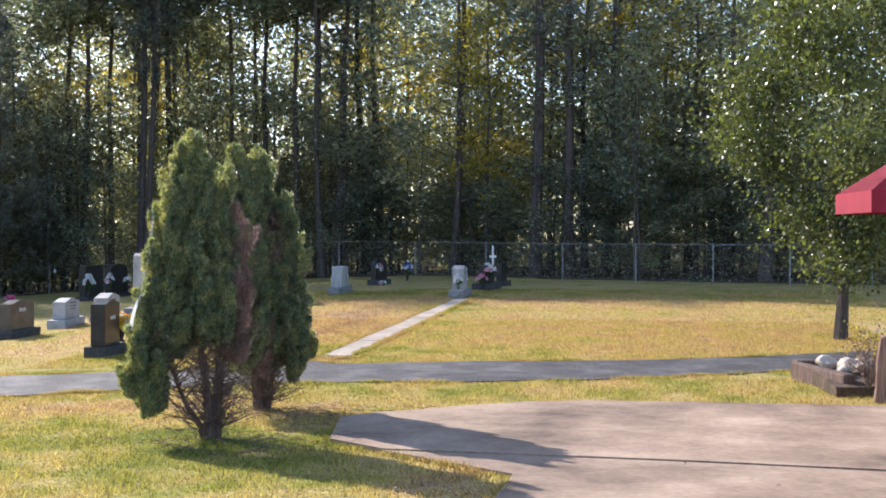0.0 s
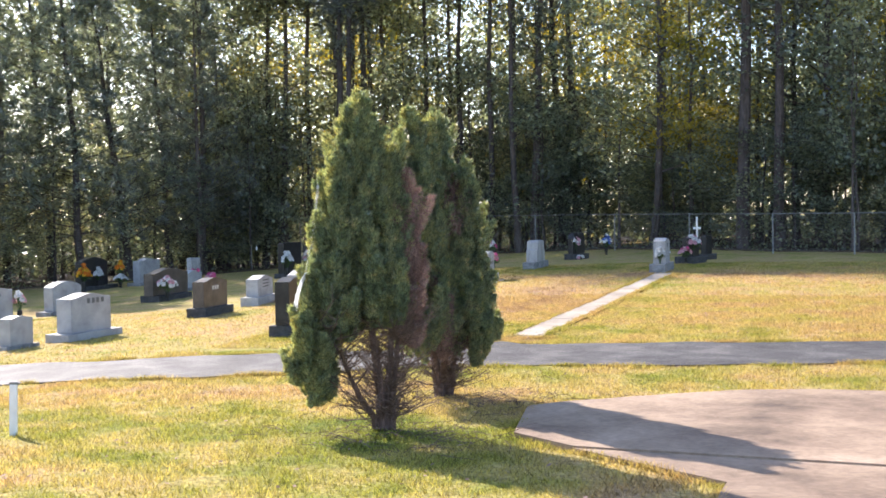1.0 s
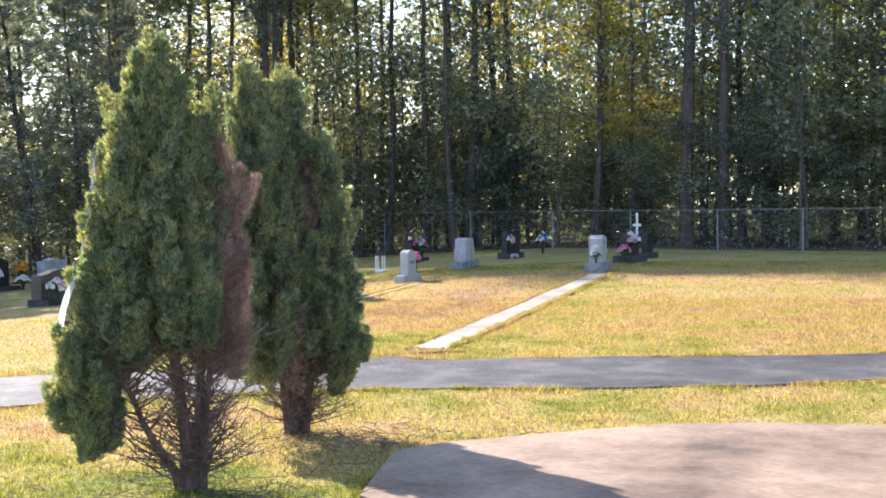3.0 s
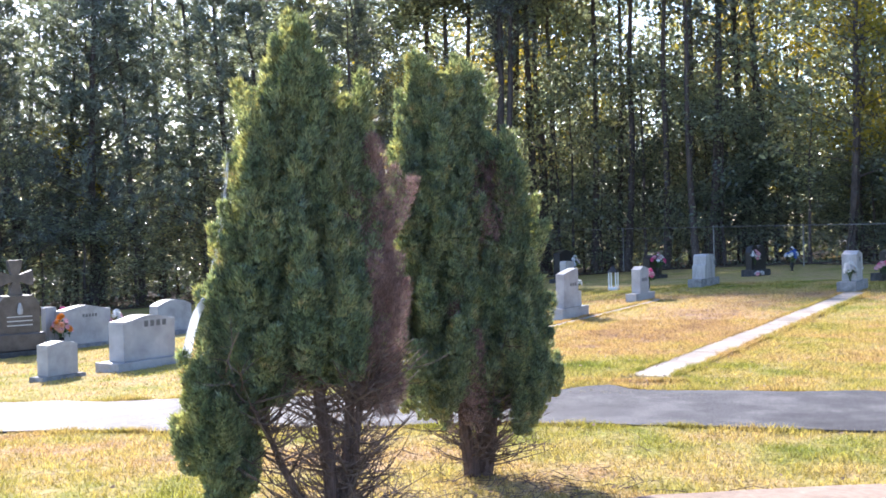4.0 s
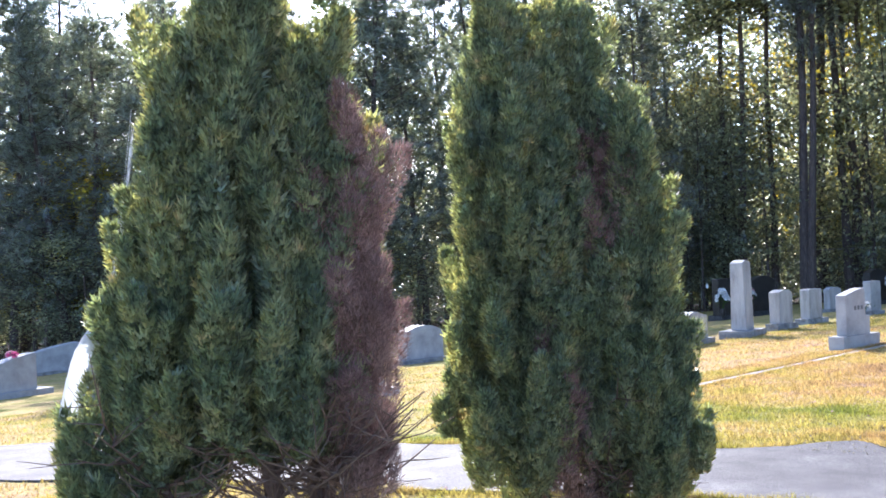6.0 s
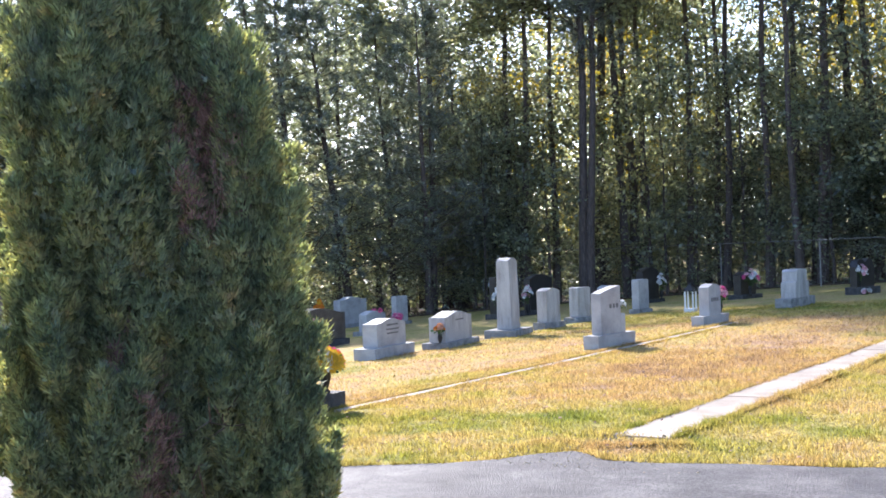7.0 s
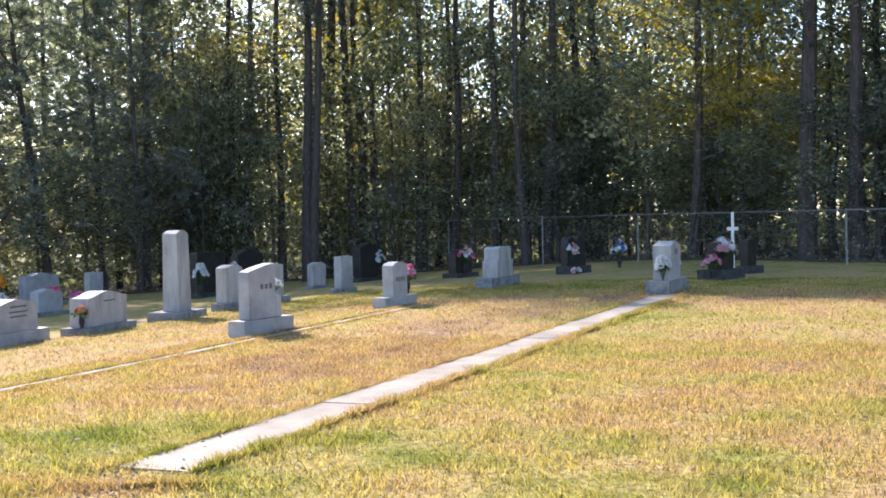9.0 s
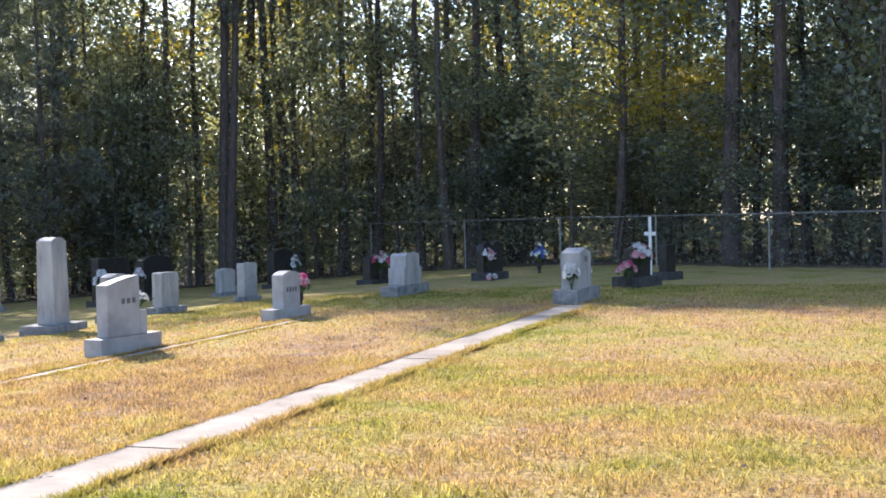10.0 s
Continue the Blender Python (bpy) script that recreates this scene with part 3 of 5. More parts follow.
def build_woods():
    rs = random.Random(21)
    tall = [broadleaf_tree("broadleaf_tree", "tall slender green-leaved tree at the edge of the woods", 18, 3.5, 0.16, 4300, 0.17, 100 + i, M_LEAF, 0.15) for i in range(4)]
    gold = [broadleaf_tree("broadleaf_tree", "slender tree with yellow leaves, autumn tint and painted sunlight", 14, 3.0, 0.18, 3900, 0.175, 130 + i, M_YELLOWLEAF, 0.11) for i in range(2)]
    mid = [broadleaf_tree("broadleaf_tree", "bushy dark green understorey tree", 7.5, 2.5, 0.08, 4300, 0.135, 160 + i, M_LEAF, 0.07) for i in range(3)]
    pines = [pine_tree("pine_tree", "tall straight pine with bare lower trunk", 21, 2.7, 0.4, 85, 20, 190 + i, 0.24) for i in range(3)]
    young = [pine_tree("pine_tree", "bushy pine with open irregular crown", 14.0, 3.3, 0.14, 120, 22, 220 + i, 0.15) for i in range(3)]
    thin = [broadleaf_tree("sapling", "thin bare-stemmed sapling among larger trees", 10, 1.1, 0.3, 700, 0.18, 250 + i, M_LEAF, 0.055) for i in range(3)]
    total = sum(EDGE_LEN)
    used = []

    def place(pool, s, back, sx, sz):
        q = on_edge(s, back)
        src = rs.choice(pool)
        # stretched taller in this corner so the unseen tops shade the far lawn
        if -29 < q.x < -11 and q.y > 49 and pool is not mid:
            sz *= 1.35
        if src not in used:
            used.append(src)
            src.matrix_world = Matrix.Translation((q.x, q.y, gzf(q.x, q.y))) @ Matrix.Rotation(rs.uniform(0, 6.28), 4, "Z")
        else:
            plant(src, q.x, q.y, rs.uniform(0, 6.28), sx, sz)

    high = sum(EDGE_LEN[:6]) + 4
    woods = [(p.x, p.y) for p in EDGE] + [(-130, 40), (-120, 90), (-60, 130), (90, 130), (90, 38)]
    ex = np.array([(p.x, p.y) for p in EDGE])

    def scatter(n, lo, hi, gen):
        """n places in the woods, lo to hi metres behind their edge."""
        x, y = gen.uniform(-95, 60, n * 12), gen.uniform(18, 118, n * 12)
        ok = inside(x, y, woods)
        x, y = x[ok], y[ok]
        d = np.full(len(x), 1e9)
        for a, b in zip(ex, ex[1:]):
            u = b - a
            t = np.clip(((x - a[0]) * u[0] + (y - a[1]) * u[1]) / (u @ u), 0, 1)
            d = np.minimum(d, np.hypot(x - a[0] - t * u[0], y - a[1] - t * u[1]))
        ok = (d > lo) & (d < hi)
        return x[ok][:n], y[ok][:n]

    s = 0.0
    while s < high:
        if rs.random() < 0.8:
            place(mid, s + rs.uniform(-0.7, 0.7), rs.uniform(1.6, 3.5), rs.uniform(0.8, 1.2), rs.uniform(0.5, 0.9))
        if rs.random() < 0.7:
            place(mid, s + rs.uniform(-0.5, 1.2), rs.uniform(3.0, 6.0), rs.uniform(0.9, 1.25), rs.uniform(0.7, 1.35))
        open_side = s < 26
        if rs.random() < (0.38 if open_side else 0.6):
            place(tall, s + rs.uniform(0, 1.5), rs.uniform(1.5, 5.5), rs.uniform(1.05, 1.5), rs.uniform(0.75, 1.12))
        if rs.random() < 0.5:
            place(pines, s + rs.uniform(0, 1.5), rs.uniform(0.8, 7), rs.uniform(0.6, 1.05), rs.uniform(0.85, 1.1))
        if rs.random() < 0.6:
            place(gold, s + rs.uniform(0, 1.5), rs.uniform(2.5, 8), rs.uniform(0.9, 1.2), rs.uniform(0.8, 1.1))
        for _ in range(2):
            if rs.random() < 0.5:
                place(thin, s + rs.uniform(0, 1.7), rs.uniform(0.4, 5), rs.uniform(0.8, 1.3), rs.uniform(0.6, 1.2))
        if rs.random() < 0.2:
            place(tall, s + rs.uniform(0, 1.5), rs.uniform(6, 12), rs.uniform(0.9, 1.3), rs.uniform(0.8, 1.1))
        s += 1.75
    while s < total:
        place(young, s + rs.uniform(-0.8, 0.8), rs.uniform(0.5, 3.5), rs.uniform(1.05, 1.4), rs.uniform(0.85, 1.2))
        place(mid, s + rs.uniform(-0.5, 0.8), rs.uniform(0.3, 3), rs.uniform(0.9, 1.3), rs.uniform(0.6, 1.0))
        place(young, s + rs.uniform(0, 1.5), rs.uniform(4, 9), rs.uniform(1.0, 1.4), rs.uniform(0.95, 1.25))
        if rs.random() < 0.3:
            place(gold, s, rs.uniform(2, 6), 0.9, 0.6)
        s += 2.3
    # twin leaning pines and a single one that stand in front of the rest
    for x, y, sx, sz, lean in ((-22.12, 52.6, 0.85, 1.15, 0.0), (-21.86, 52.65, 0.75, 1.1, 1.3), (-3.2, 47.2, 1.05, 1.1, 0.0), (-13.2, 55.0, 0.9, 1.0, 0.8)):
        copy_thing(pines[0], pose(x, y, gzf(x, y), 0, lean, 0) @ Matrix.Diagonal((sx, sx, sz, 1)))
    # deeper rows
    for x, y in zip(*scatter(20, 6, 14, np.random.RandomState(3))):
        low = x < -27
        src = rs.choice(young if low else tall + tall + pines + gold)
        plant(src, x, y, rs.uniform(0, 6.28), rs.uniform(0.95, 1.3), rs.uniform(0.85, 1.1) * (1.3 if -29 < x < -11 else 1) if not low else rs.uniform(0.8, 1.05))
    # high crowns mostly above view, added so their shade falls over the far lawn
    high_crown = broadleaf_tree("broadleaf_tree", "tall tree at the edge of the woods, high crown added for lawn shade", 26, 4.2, 0.54, 9500, 0.21, 290, M_LEAF, 0.13)
    for k in range(9):
        x = -13.5 - 1.9 * k
        y = (53.6, 55.2, 56.4, 56.9, 56.7, 56.2, 55.6, 53.9, 52.0)[k] + 0.6 * math.sin(k * 2.1)
        m = Matrix.Translation((x, y, gzf(x, y))) @ Matrix.Rotation(k * 1.3, 4, "Z") @ Matrix.Diagonal((1.15, 1.15, 0.93 + 0.03 * (k % 4), 1))
        if k == 0:
            high_crown.matrix_world = m
        else:
            copy_thing(high_crown, m)
    for k in range(12):
        x = -12.5 - 1.35 * k
        y = np.interp(x, [-30, -24, -17.5, -12.4], [47.0, 54.0, 55.5, 53.0]) + 1.2 + 1.6 * (k % 3)
        plant(mid[k % 3], x, float(y), k * 1.9, 1.25, 1.05 + 0.15 * (k % 4))
    # bushes in the shade between the trunks
    for x, y in zip(*scatter(70, 2.5, 10, np.random.RandomState(33))):
        plant(rs.choice(mid), x, y, rs.uniform(0, 6.28), rs.uniform(1.0, 1.4), rs.uniform(0.4, 0.75))
    # far woods
    r2 = np.random.RandomState(77)
    x, y = scatter(80000, 8, 24, r2)
    n = len(x)
    top = np.where(x > -29, 8.0, 7.5)
    cs = np.stack([x, y, gz(x, y) + top * r2.uniform(0, 1, n) ** 1.25], -1)
    far = obj("far_woods", quick_mesh("far_woods", *leaf_quads(cs, 0.36, r2, aspect=0.7)), M_LEAF)
    tagged(far, "dense shaded green depth of the woods", "woods", kind="stuff")
    # taller woods farther back, in clumps
    x, y = scatter(3500, 33, 50, r2)
    c = np.stack([x, y, gz(x, y) + 21.0 * r2.uniform(0.08, 1.0, len(x)) ** 0.8], -1)
    c = np.repeat(c, 34, axis=0)
    c = c + r2.normal(0, 1, c.shape) * np.array([1.3, 1.3, 1.0])
    back = obj("far_woods", quick_mesh("far_woods", *leaf_quads(c, 0.42, r2, aspect=0.7)), M_LEAF)
    tagged(back, "tall hazy green woods beyond the nearer trees", "woods", kind="stuff")
    # brush at the foot of the woods
    n = 11000
    cs = []
    for _ in range(n):
        s = r2.uniform(0, total)
        q = on_edge(s, 0.2 + abs(r2.normal(0, 1.6)))
        cs.append((q.x, q.y, gzf(q.x, q.y) + 1.3 * r2.uniform(0, 1) ** 1.8))
    brush = obj("underbrush", quick_mesh("underbrush", *leaf_quads(np.array(cs), 0.14, r2)), M_LEAF)
    tagged(brush, "low leafy brush along the foot of the woods", "brush", kind="stuff")
    floor = wobble([(p.x, p.y) for p in EDGE], 0.5, 0.8) + [(-120, 60), (-60, 130), (90, 130), (90, 38)]
    tagged(sheet("forest_floor", floor, 0.03, 0.1, M_LITTER, 6.0), "brown leaf litter under the trees", "ground", kind="structure")


build_woods()


# ---------- chain-link fence ----------
def build_fence():
    fence = thing("fence", Matrix(), "galvanised chain-link fence with thin posts at the edge of the woods", "fence")
    pts = [Vector(p) for p in ((22, 38.4), (19.2, 38.9), (16.4, 39.4), (13.7, 39.9), (11.1, 40.35), (8.5, 40.85), (5.92, 41.33), (3.4, 41.84), (0.76, 42.68), (-1.9, 43.66), (-5.0, 46.0), (-8.22, 48.37), (-12.2, 51.37), (-17.4, 55.7), (-21.8, 56.2), (-24.9, 54.5))]

    def top_z(p):
        return 1.12 - 0.006 * max(0.0, -p.x - 8)

    post_me = None
    for p in pts:
        if post_me is None:
            bm = bmesh.new()
            tube(bm, [(0, 0, -0.1), (0, 0, 0.98), (0, 0, 1.0), (0, 0, 1.03)], [0.026, 0.026, 0.034, 0.01], 8)
            o = part("post", bm, M_STEEL, fence)
            post_me = o.data
        else:
            o = part("post", post_me, None, fence)
        o.location = (p.x, p.y, gzf(p.x, p.y))
        o.scale = (1, 1, top_z(p) - gzf(p.x, p.y))
    for a, b in zip(pts, pts[1:]):
        za, zb = gzf(a.x, a.y), gzf(b.x, b.y)
        H = min(top_z(a) - za, top_z(b) - zb)
        bm = bmesh.new()
        tube(bm, [(a.x, a.y, top_z(a)), (b.x, b.y, top_z(b))], [0.016, 0.016], 6)
        part("top_rail", bm, M_STEEL, fence)
        # woven wire, two slanting families
        d = (b - a)
        ln = d.length
        d = d / ln
        nrm = Vector((-d.y, d.x))
        verts, faces = [], []
        step, w = 0.085, 0.0011
        for sgn in (1, -1):
            c = -H
            while c < ln + H:
                s0, s1 = max(c, 0), min(c + H - 0.05, ln)
                if s1 > s0:
                    z0, z1 = 0.05 + (s0 - c), 0.05 + (s1 - c)
                    if sgn < 0:
                        z0, z1 = H + 0.05 - z0, H + 0.05 - z1
                    i = len(verts)
                    for s, z in ((s0, z0), (s1, z1)):
                        q = a + d * s
                        g = za + (zb - za) * s / ln
                        verts.append((q.x, q.y, g + z - w))
                        verts.append((q.x, q.y, g + z + w))
                    faces.append((i, i + 2, i + 3, i + 1))
                c += step
        part("wire_mesh", quick_mesh("wire_mesh", np.array(verts), np.array(faces)), M_STEEL, fence)


build_fence()


# ---------- arborvitae ----------
def sprays(columns, rs, per_m2, length, width):
    """Upright fan-shaped sprays, gathered in plumes on the shell of columns: (x, y, lean x, lean y, z0, z1, radius, taper)."""
    out = []
    for (x, y, lx, ly, z0, z1, r, taper) in columns:
        area = 2 * math.pi * r * (z1 - z0) * 0.8
        plumes = max(14, int(area * 34))
        per = max(8, int(area * per_m2 / plumes))
        f = rs.uniform(0, 1, plumes)
        a = rs.uniform(0, 2 * np.pi, plumes)
        prof = np.minimum(f / 0.14 + 0.5, 1.0) * np.maximum(1 - f, 0.0) ** taper
        lump = 1 + 0.1 * np.sin(a * 3 + f * 9 + x * 7) + 0.08 * np.sin(a * 5 - f * 17 + y * 3) + rs.normal(0, 0.12, plumes)
        lump = np.clip(lump, 0.72, 1.2)
        rr = (r - 0.055) * prof * lump * (1 - 0.6 * rs.uniform(0, 1, plumes) ** 1.5)
        c = np.stack([x + lx * f + rr * np.cos(a), y + ly * f + rr * np.sin(a), z0 + (z1 - z0) * f - 0.06], -1)
        up = np.stack([np.cos(a) * 0.2, np.sin(a) * 0.2, np.full(plumes, 1.0)], -1) + rs.normal(0, 0.1, (plumes, 3))
        high = rs.uniform(0.2, 0.46, plumes)
        c, up, high = (np.repeat(q, per, axis=0) for q in (c, up, high))
        n = len(c)
        g = rs.uniform(0, 1, n)
        b = rs.uniform(0, 2 * np.pi, n)
        side = np.stack([np.cos(b), np.sin(b), np.zeros(n)], -1)
        wide = 0.064 * np.sqrt(g + 0.12) * (1 - g) ** 0.45 * 1.5 * rs.uniform(0.55, 1.1, n)
        c = c + up * (high * g)[:, None] + side * wide[:, None]
        d = up + side * 0.5 + rs.normal(0, 0.22, (n, 3))
        d /= np.linalg.norm(d, axis=1)[:, None]
        e = np.cross(d, side + rs.normal(0, 0.4, (n, 3)))
        e /= np.linalg.norm(e, axis=1)[:, None]
        out.append((c, d, e))
    c, d, e = (np.concatenate(q) for q in zip(*out))
    n = len(c)
    s = length * rs.uniform(0.55, 1.4, n)[:, None]
    v = np.empty((n, 3, 3, 3))
    for k, (ang, sc) in enumerate(((-0.5, 0.75), (0.0, 1.0), (0.55, 0.7))):
        dk = d * math.cos(ang) + e * math.sin(ang)
        ek = e * math.cos(ang) - d * math.sin(ang)
        v[:, k, 0] = c - ek * width * 0.5 + dk * s * 0.15
        v[:, k, 1] = c + ek * width * 0.5 + dk * s * 0.3
        v[:, k, 2] = c + dk * s * sc
    return v.reshape(-1, 3), np.arange(9 * n).reshape(-1, 3)


def stems_mesh(stems, rs, twigs, twig_low, twig_high, reach):
    bm = bmesh.new()
    tw = bmesh.new()
    for (x0, y0, x1, y1, z1, r) in stems:
        pts = []
        for k in range(7):
            f = k / 6
            g = f ** 1.15
            pts.append((0.5 * x0 + (x1 - 0.5 * x0) * g + rs.normal(0, 0.012), 0.5 * y0 + (y1 - 0.5 * y0) * g + rs.normal(0, 0.012), -0.06 + (z1 + 0.06) * f))
        tube(bm, pts, [r * (1.2 if k == 0 else 1) * (1 - 0.8 * k / 6) for k in range(7)], 8)
        for _ in range(twigs):
            f = rs.uniform(twig_low, twig_high) / z1
            j = min(int(f * 6), 5)
            b = Vector(pts[j]).lerp(Vector(pts[j + 1]), f * 6 - j)
            a = rs.uniform(0, 2 * math.pi)
            ln = rs.uniform(0.4, 1.0) * reach
            lp = limb_points(b, (math.cos(a), math.sin(a), rs.uniform(-0.1, 0.7)), ln, 0.5, rs, 4)
            tube(tw, lp, [0.009, 0.007, 0.005, 0.0035, 0.002], 4)
            for _ in range(5):
                m = rs.randint(1, 4)
                q = limb_points(lp[m], (rs.normal(0, 1), rs.normal(0, 1), rs.normal(0.3, 0.5)), ln * rs.uniform(0.25, 0.55), 0.2, rs, 2)
                tube(tw, q, [0.0035, 0.0025, 0.001], 3)
    return bm, tw


def build_arborvitae():
    rs = np.random.RandomState(5)
    x, y = -3.93, 11.08
    a = thing("arborvitae", pose(x, y, gzf(x, y)), "tall ragged green arborvitae with dead brown side, bare lower stems", "conifer", "arborvitae pair by the pad")
    bm, tw = stems_mesh([(-0.04, -0.02, -0.22, -0.08, 2.4, 0.05), (0.05, 0.06, 0.07, 0.2, 2.0, 0.042), (0.09, 0.08, 0.26, 0.22, 1.9, 0.034), (-0.1, -0.08, -0.42, -0.42, 1.0, 0.036)], rs, 64, 0.1, 1.0, 0.58)
    part("trunk", bm, M_CEDARBARK, a)
    part("twig_tangle", tw, M_TWIG, a, "bare dry lower twigs")
    green = [(-0.2, -0.05, 0.02, -0.0, 0.95, 2.7, 0.49, 0.95), (-0.06, 0.05, 0.0, 0.02, 1.0, 2.2, 0.32, 0.75), (0.06, 0.2, 0.0, 0.0, 1.45, 2.36, 0.19, 0.6), (0.0, 0.12, 0.0, 0.0, 1.2, 2.3, 0.22, 0.7), (-0.16, -0.03, -0.0, 0.0, 1.5, 2.6, 0.24, 0.9), (-0.33, -0.22, 0.06, 0.06, 0.85, 2.0, 0.33, 0.6), (-0.43, -0.34, 0.06, 0.08, 0.85, 1.5, 0.2, 0.45),
             (-0.45, -0.42, 0.12, 0.18, 0.46, 1.4, 0.27, 0.5), (-0.5, -0.47, 0.03, 0.03, 0.3, 0.85, 0.22, 0.45), (0.12, 0.0, 0, 0, 0.95, 1.5, 0.2, 0.4), (-0.38, -0.25, 0.12, 0.1, 0.95, 2.3, 0.27, 0.5)]
    part("green_foliage", quick_mesh("green_foliage", *sprays(green, rs, 12500, 0.05, 0.0125)), M_CEDAR, a, "green scale-leaved foliage with yellow tips")
    dead = [(0.2, 0.19, 0.02, 0.02, 0.6, 2.12, 0.155, 0.55), (0.13, 0.18, 0, 0, 0.75, 1.85, 0.17, 0.45)]
    part("dead_foliage", quick_mesh("dead_foliage", *sprays(dead, rs, 15000, 0.05, 0.0042)), M_DEAD, a, "dead reddish-brown foliage")
    x, y = -4.04, 13.2
    b = thing("arborvitae", pose(x, y, gzf(x, y)), "broad three-topped green arborvitae with bare lower stems", "conifer", "arborvitae pair by the pad")
    bm, tw = stems_mesh([(-0.07, -0.1, -0.12, -0.46, 2.5, 0.055), (0.0, 0.04, 0.0, 0.02, 2.6, 0.05), (0.1, 0.04, 0.3, 0.0, 1.9, 0.042)], rs, 64, 0.1, 0.85, 0.58)
    part("trunk", bm, M_CEDARBARK, b)
    part("twig_tangle", tw, M_TWIG, b, "bare dry lower twigs")
    green = [(-0.13, -0.5, -0.02, 0.02, 0.5, 2.72, 0.34, 0.66), (-0.06, -0.03, 0.02, 0.02, 0.5, 2.8, 0.31, 0.82), (0.28, 0.04, 0.0, -0.02, 0.45, 2.18, 0.33, 1.25), (-0.1, -0.28, 0.0, 0.0, 1.2, 2.66, 0.24, 0.75), (-0.2, -0.56, 0, 0.05, 1.2, 2.4, 0.19, 0.6),
             (0.32, 0.02, 0, 0, 0.34, 1.1, 0.25, 0.45), (-0.08, -0.26, 0, 0, 0.6, 2.3, 0.33, 0.5), (0.12, -0.1, 0, 0, 0.5, 1.4, 0.24, 0.4), (-0.12, -0.46, 0, 0, 0.42, 1.2, 0.23, 0.5)]
    part("green_foliage", quick_mesh("green_foliage", *sprays(green, rs, 12500, 0.05, 0.0125)), M_CEDAR, b, "green scale-leaved foliage with yellow tips")
    dead = [(0.16, -0.06, 0, 0, 1.5, 2.1, 0.14, 0.5), (0.03, -0.34, 0, 0, 0.4, 1.2, 0.2, 0.5)]
    part("dead_foliage", quick_mesh("dead_foliage", *sprays(dead, rs, 5000, 0.055, 0.006)), M_DEAD, b, "dead brown inner foliage")


build_arborvitae()


# ---------- headstones ----------
def die_profile(style, w, h):
    """The outline of a stone's face, from its foot on one side round to the other."""
    e = w / 2
    if style == "serp":
        top = [(-e + w * k / 12, h - 0.13 * w * 0.55 * (0.5 - 0.5 * math.cos(2 * math.pi * (abs(k / 12 - 0.5) * 1.0)))) for k in range(13)]
    elif style == "oval":
        top = [(-e + w * k / 12, h - 0.12 * w * (2 * k / 12 - 1) ** 2) for k in range(13)]
    elif style == "peak":
        top = [(-e, h - 0.1 * w), (0, h), (e, h - 0.1 * w)]
    elif style == "slant":
        top = [(-e + w * k / 8, h - 0.17 * w * (1 - k / 8) ** 1.4) for k in range(9)]
    elif style == "cap":
        top = [(-e, h - 0.09), (-e * 0.55, h - 0.085), (-e * 0.3, h - 0.02), (0, h), (e * 0.3, h - 0.02), (e * 0.55, h - 0.085), (e, h - 0.09)]
    elif style == "shoulder":
        return [(-e, 0), (-e, h * 0.55), (-e * 0.78, h * 0.57), (-e * 0.76, h * 0.93), (-e * 0.62, h), (e * 0.62, h), (e * 0.76, h * 0.93), (e * 0.78, h * 0.57), (e, h * 0.55), (e, 0)]
    elif style == "heart":
        top = [(-e, h * 0.7), (-e * 0.85, h * 0.92), (-e * 0.5, h), (-e * 0.2, h * 0.95), (0, h * 0.86), (e * 0.2, h * 0.95), (e * 0.5, h), (e * 0.85, h * 0.92), (e, h * 0.7)]
    else:
        top = [(-e, h - 0.02), (-e + 0.03, h), (e - 0.03, h), (e, h - 0.02)]
    return [(-e, 0)] + top + [(e, 0)]


def slab_from(profile, x0, x1, z0, taper=0.0, bevel=0.007):
    bm = bmesh.new()
    hmax = max(z for _, z in profile)
    front = [bm.verts.new((x1 - taper * z / hmax, y, z0 + z)) for y, z in profile]
    back = [bm.verts.new((x0 + taper * z / hmax, y, z0 + z)) for y, z in profile]
    bm.faces.new(front)
    bm.faces.new(back[::-1])
    n = len(profile)
    for i in range(n):
        bm.faces.new((front[i], back[i], back[(i + 1) % n], front[(i + 1) % n]))
    bmesh.ops.recalc_face_normals(bm, faces=bm.faces)
    sharp = [e for e in bm.edges if len(e.link_faces) == 2 and e.calc_face_angle(0) > 0.5]
    bmesh.ops.bevel(bm, geom=sharp, offset=bevel, segments=2, affect="EDGES")
    return bm


def rough_block(x0, x1, y0, y1, z0, z1, seed, amp=0.012):
    """A base with rock-pitched sides."""
    bm = bmesh.new()
    box(bm, x0, x1, y0, y1, z0, z1)
    for axis, lo, hi, n in ((1, y0, y1, max(2, int((y1 - y0) / 0.1))), (0, x0, x1, max(2, int((x1 - x0) / 0.1)))):
        for k in range(1, n):
            c = lo + (hi - lo) * k / n
            bmesh.ops.bisect_plane(bm, geom=bm.verts[:] + bm.edges[:] + bm.faces[:], plane_co=(c if axis == 0 else 0, c if axis == 1 else 0, 0), plane_no=(1, 0, 0) if axis == 0 else (0, 1, 0))
    bmesh.ops.bisect_plane(bm, geom=bm.verts[:] + bm.edges[:] + bm.faces[:], plane_co=(0, 0, z0 + (z1 - z0) * 0.55), plane_no=(0, 0, 1))
    for v in bm.verts:
        if v.co.z < z1 - 1e-4:
            q = noise.noise_vector(v.co * 9 + Vector((seed, 0, 0)))
            if abs(v.co.x - x0) < 1e-3 or abs(v.co.x - x1) < 1e-3:
                v.co.x += q.x * amp * 1.6
            if abs(v.co.y - y0) < 1e-3 or abs(v.co.y - y1) < 1e-3:
                v.co.y += q.y * amp * 1.6
    return bm


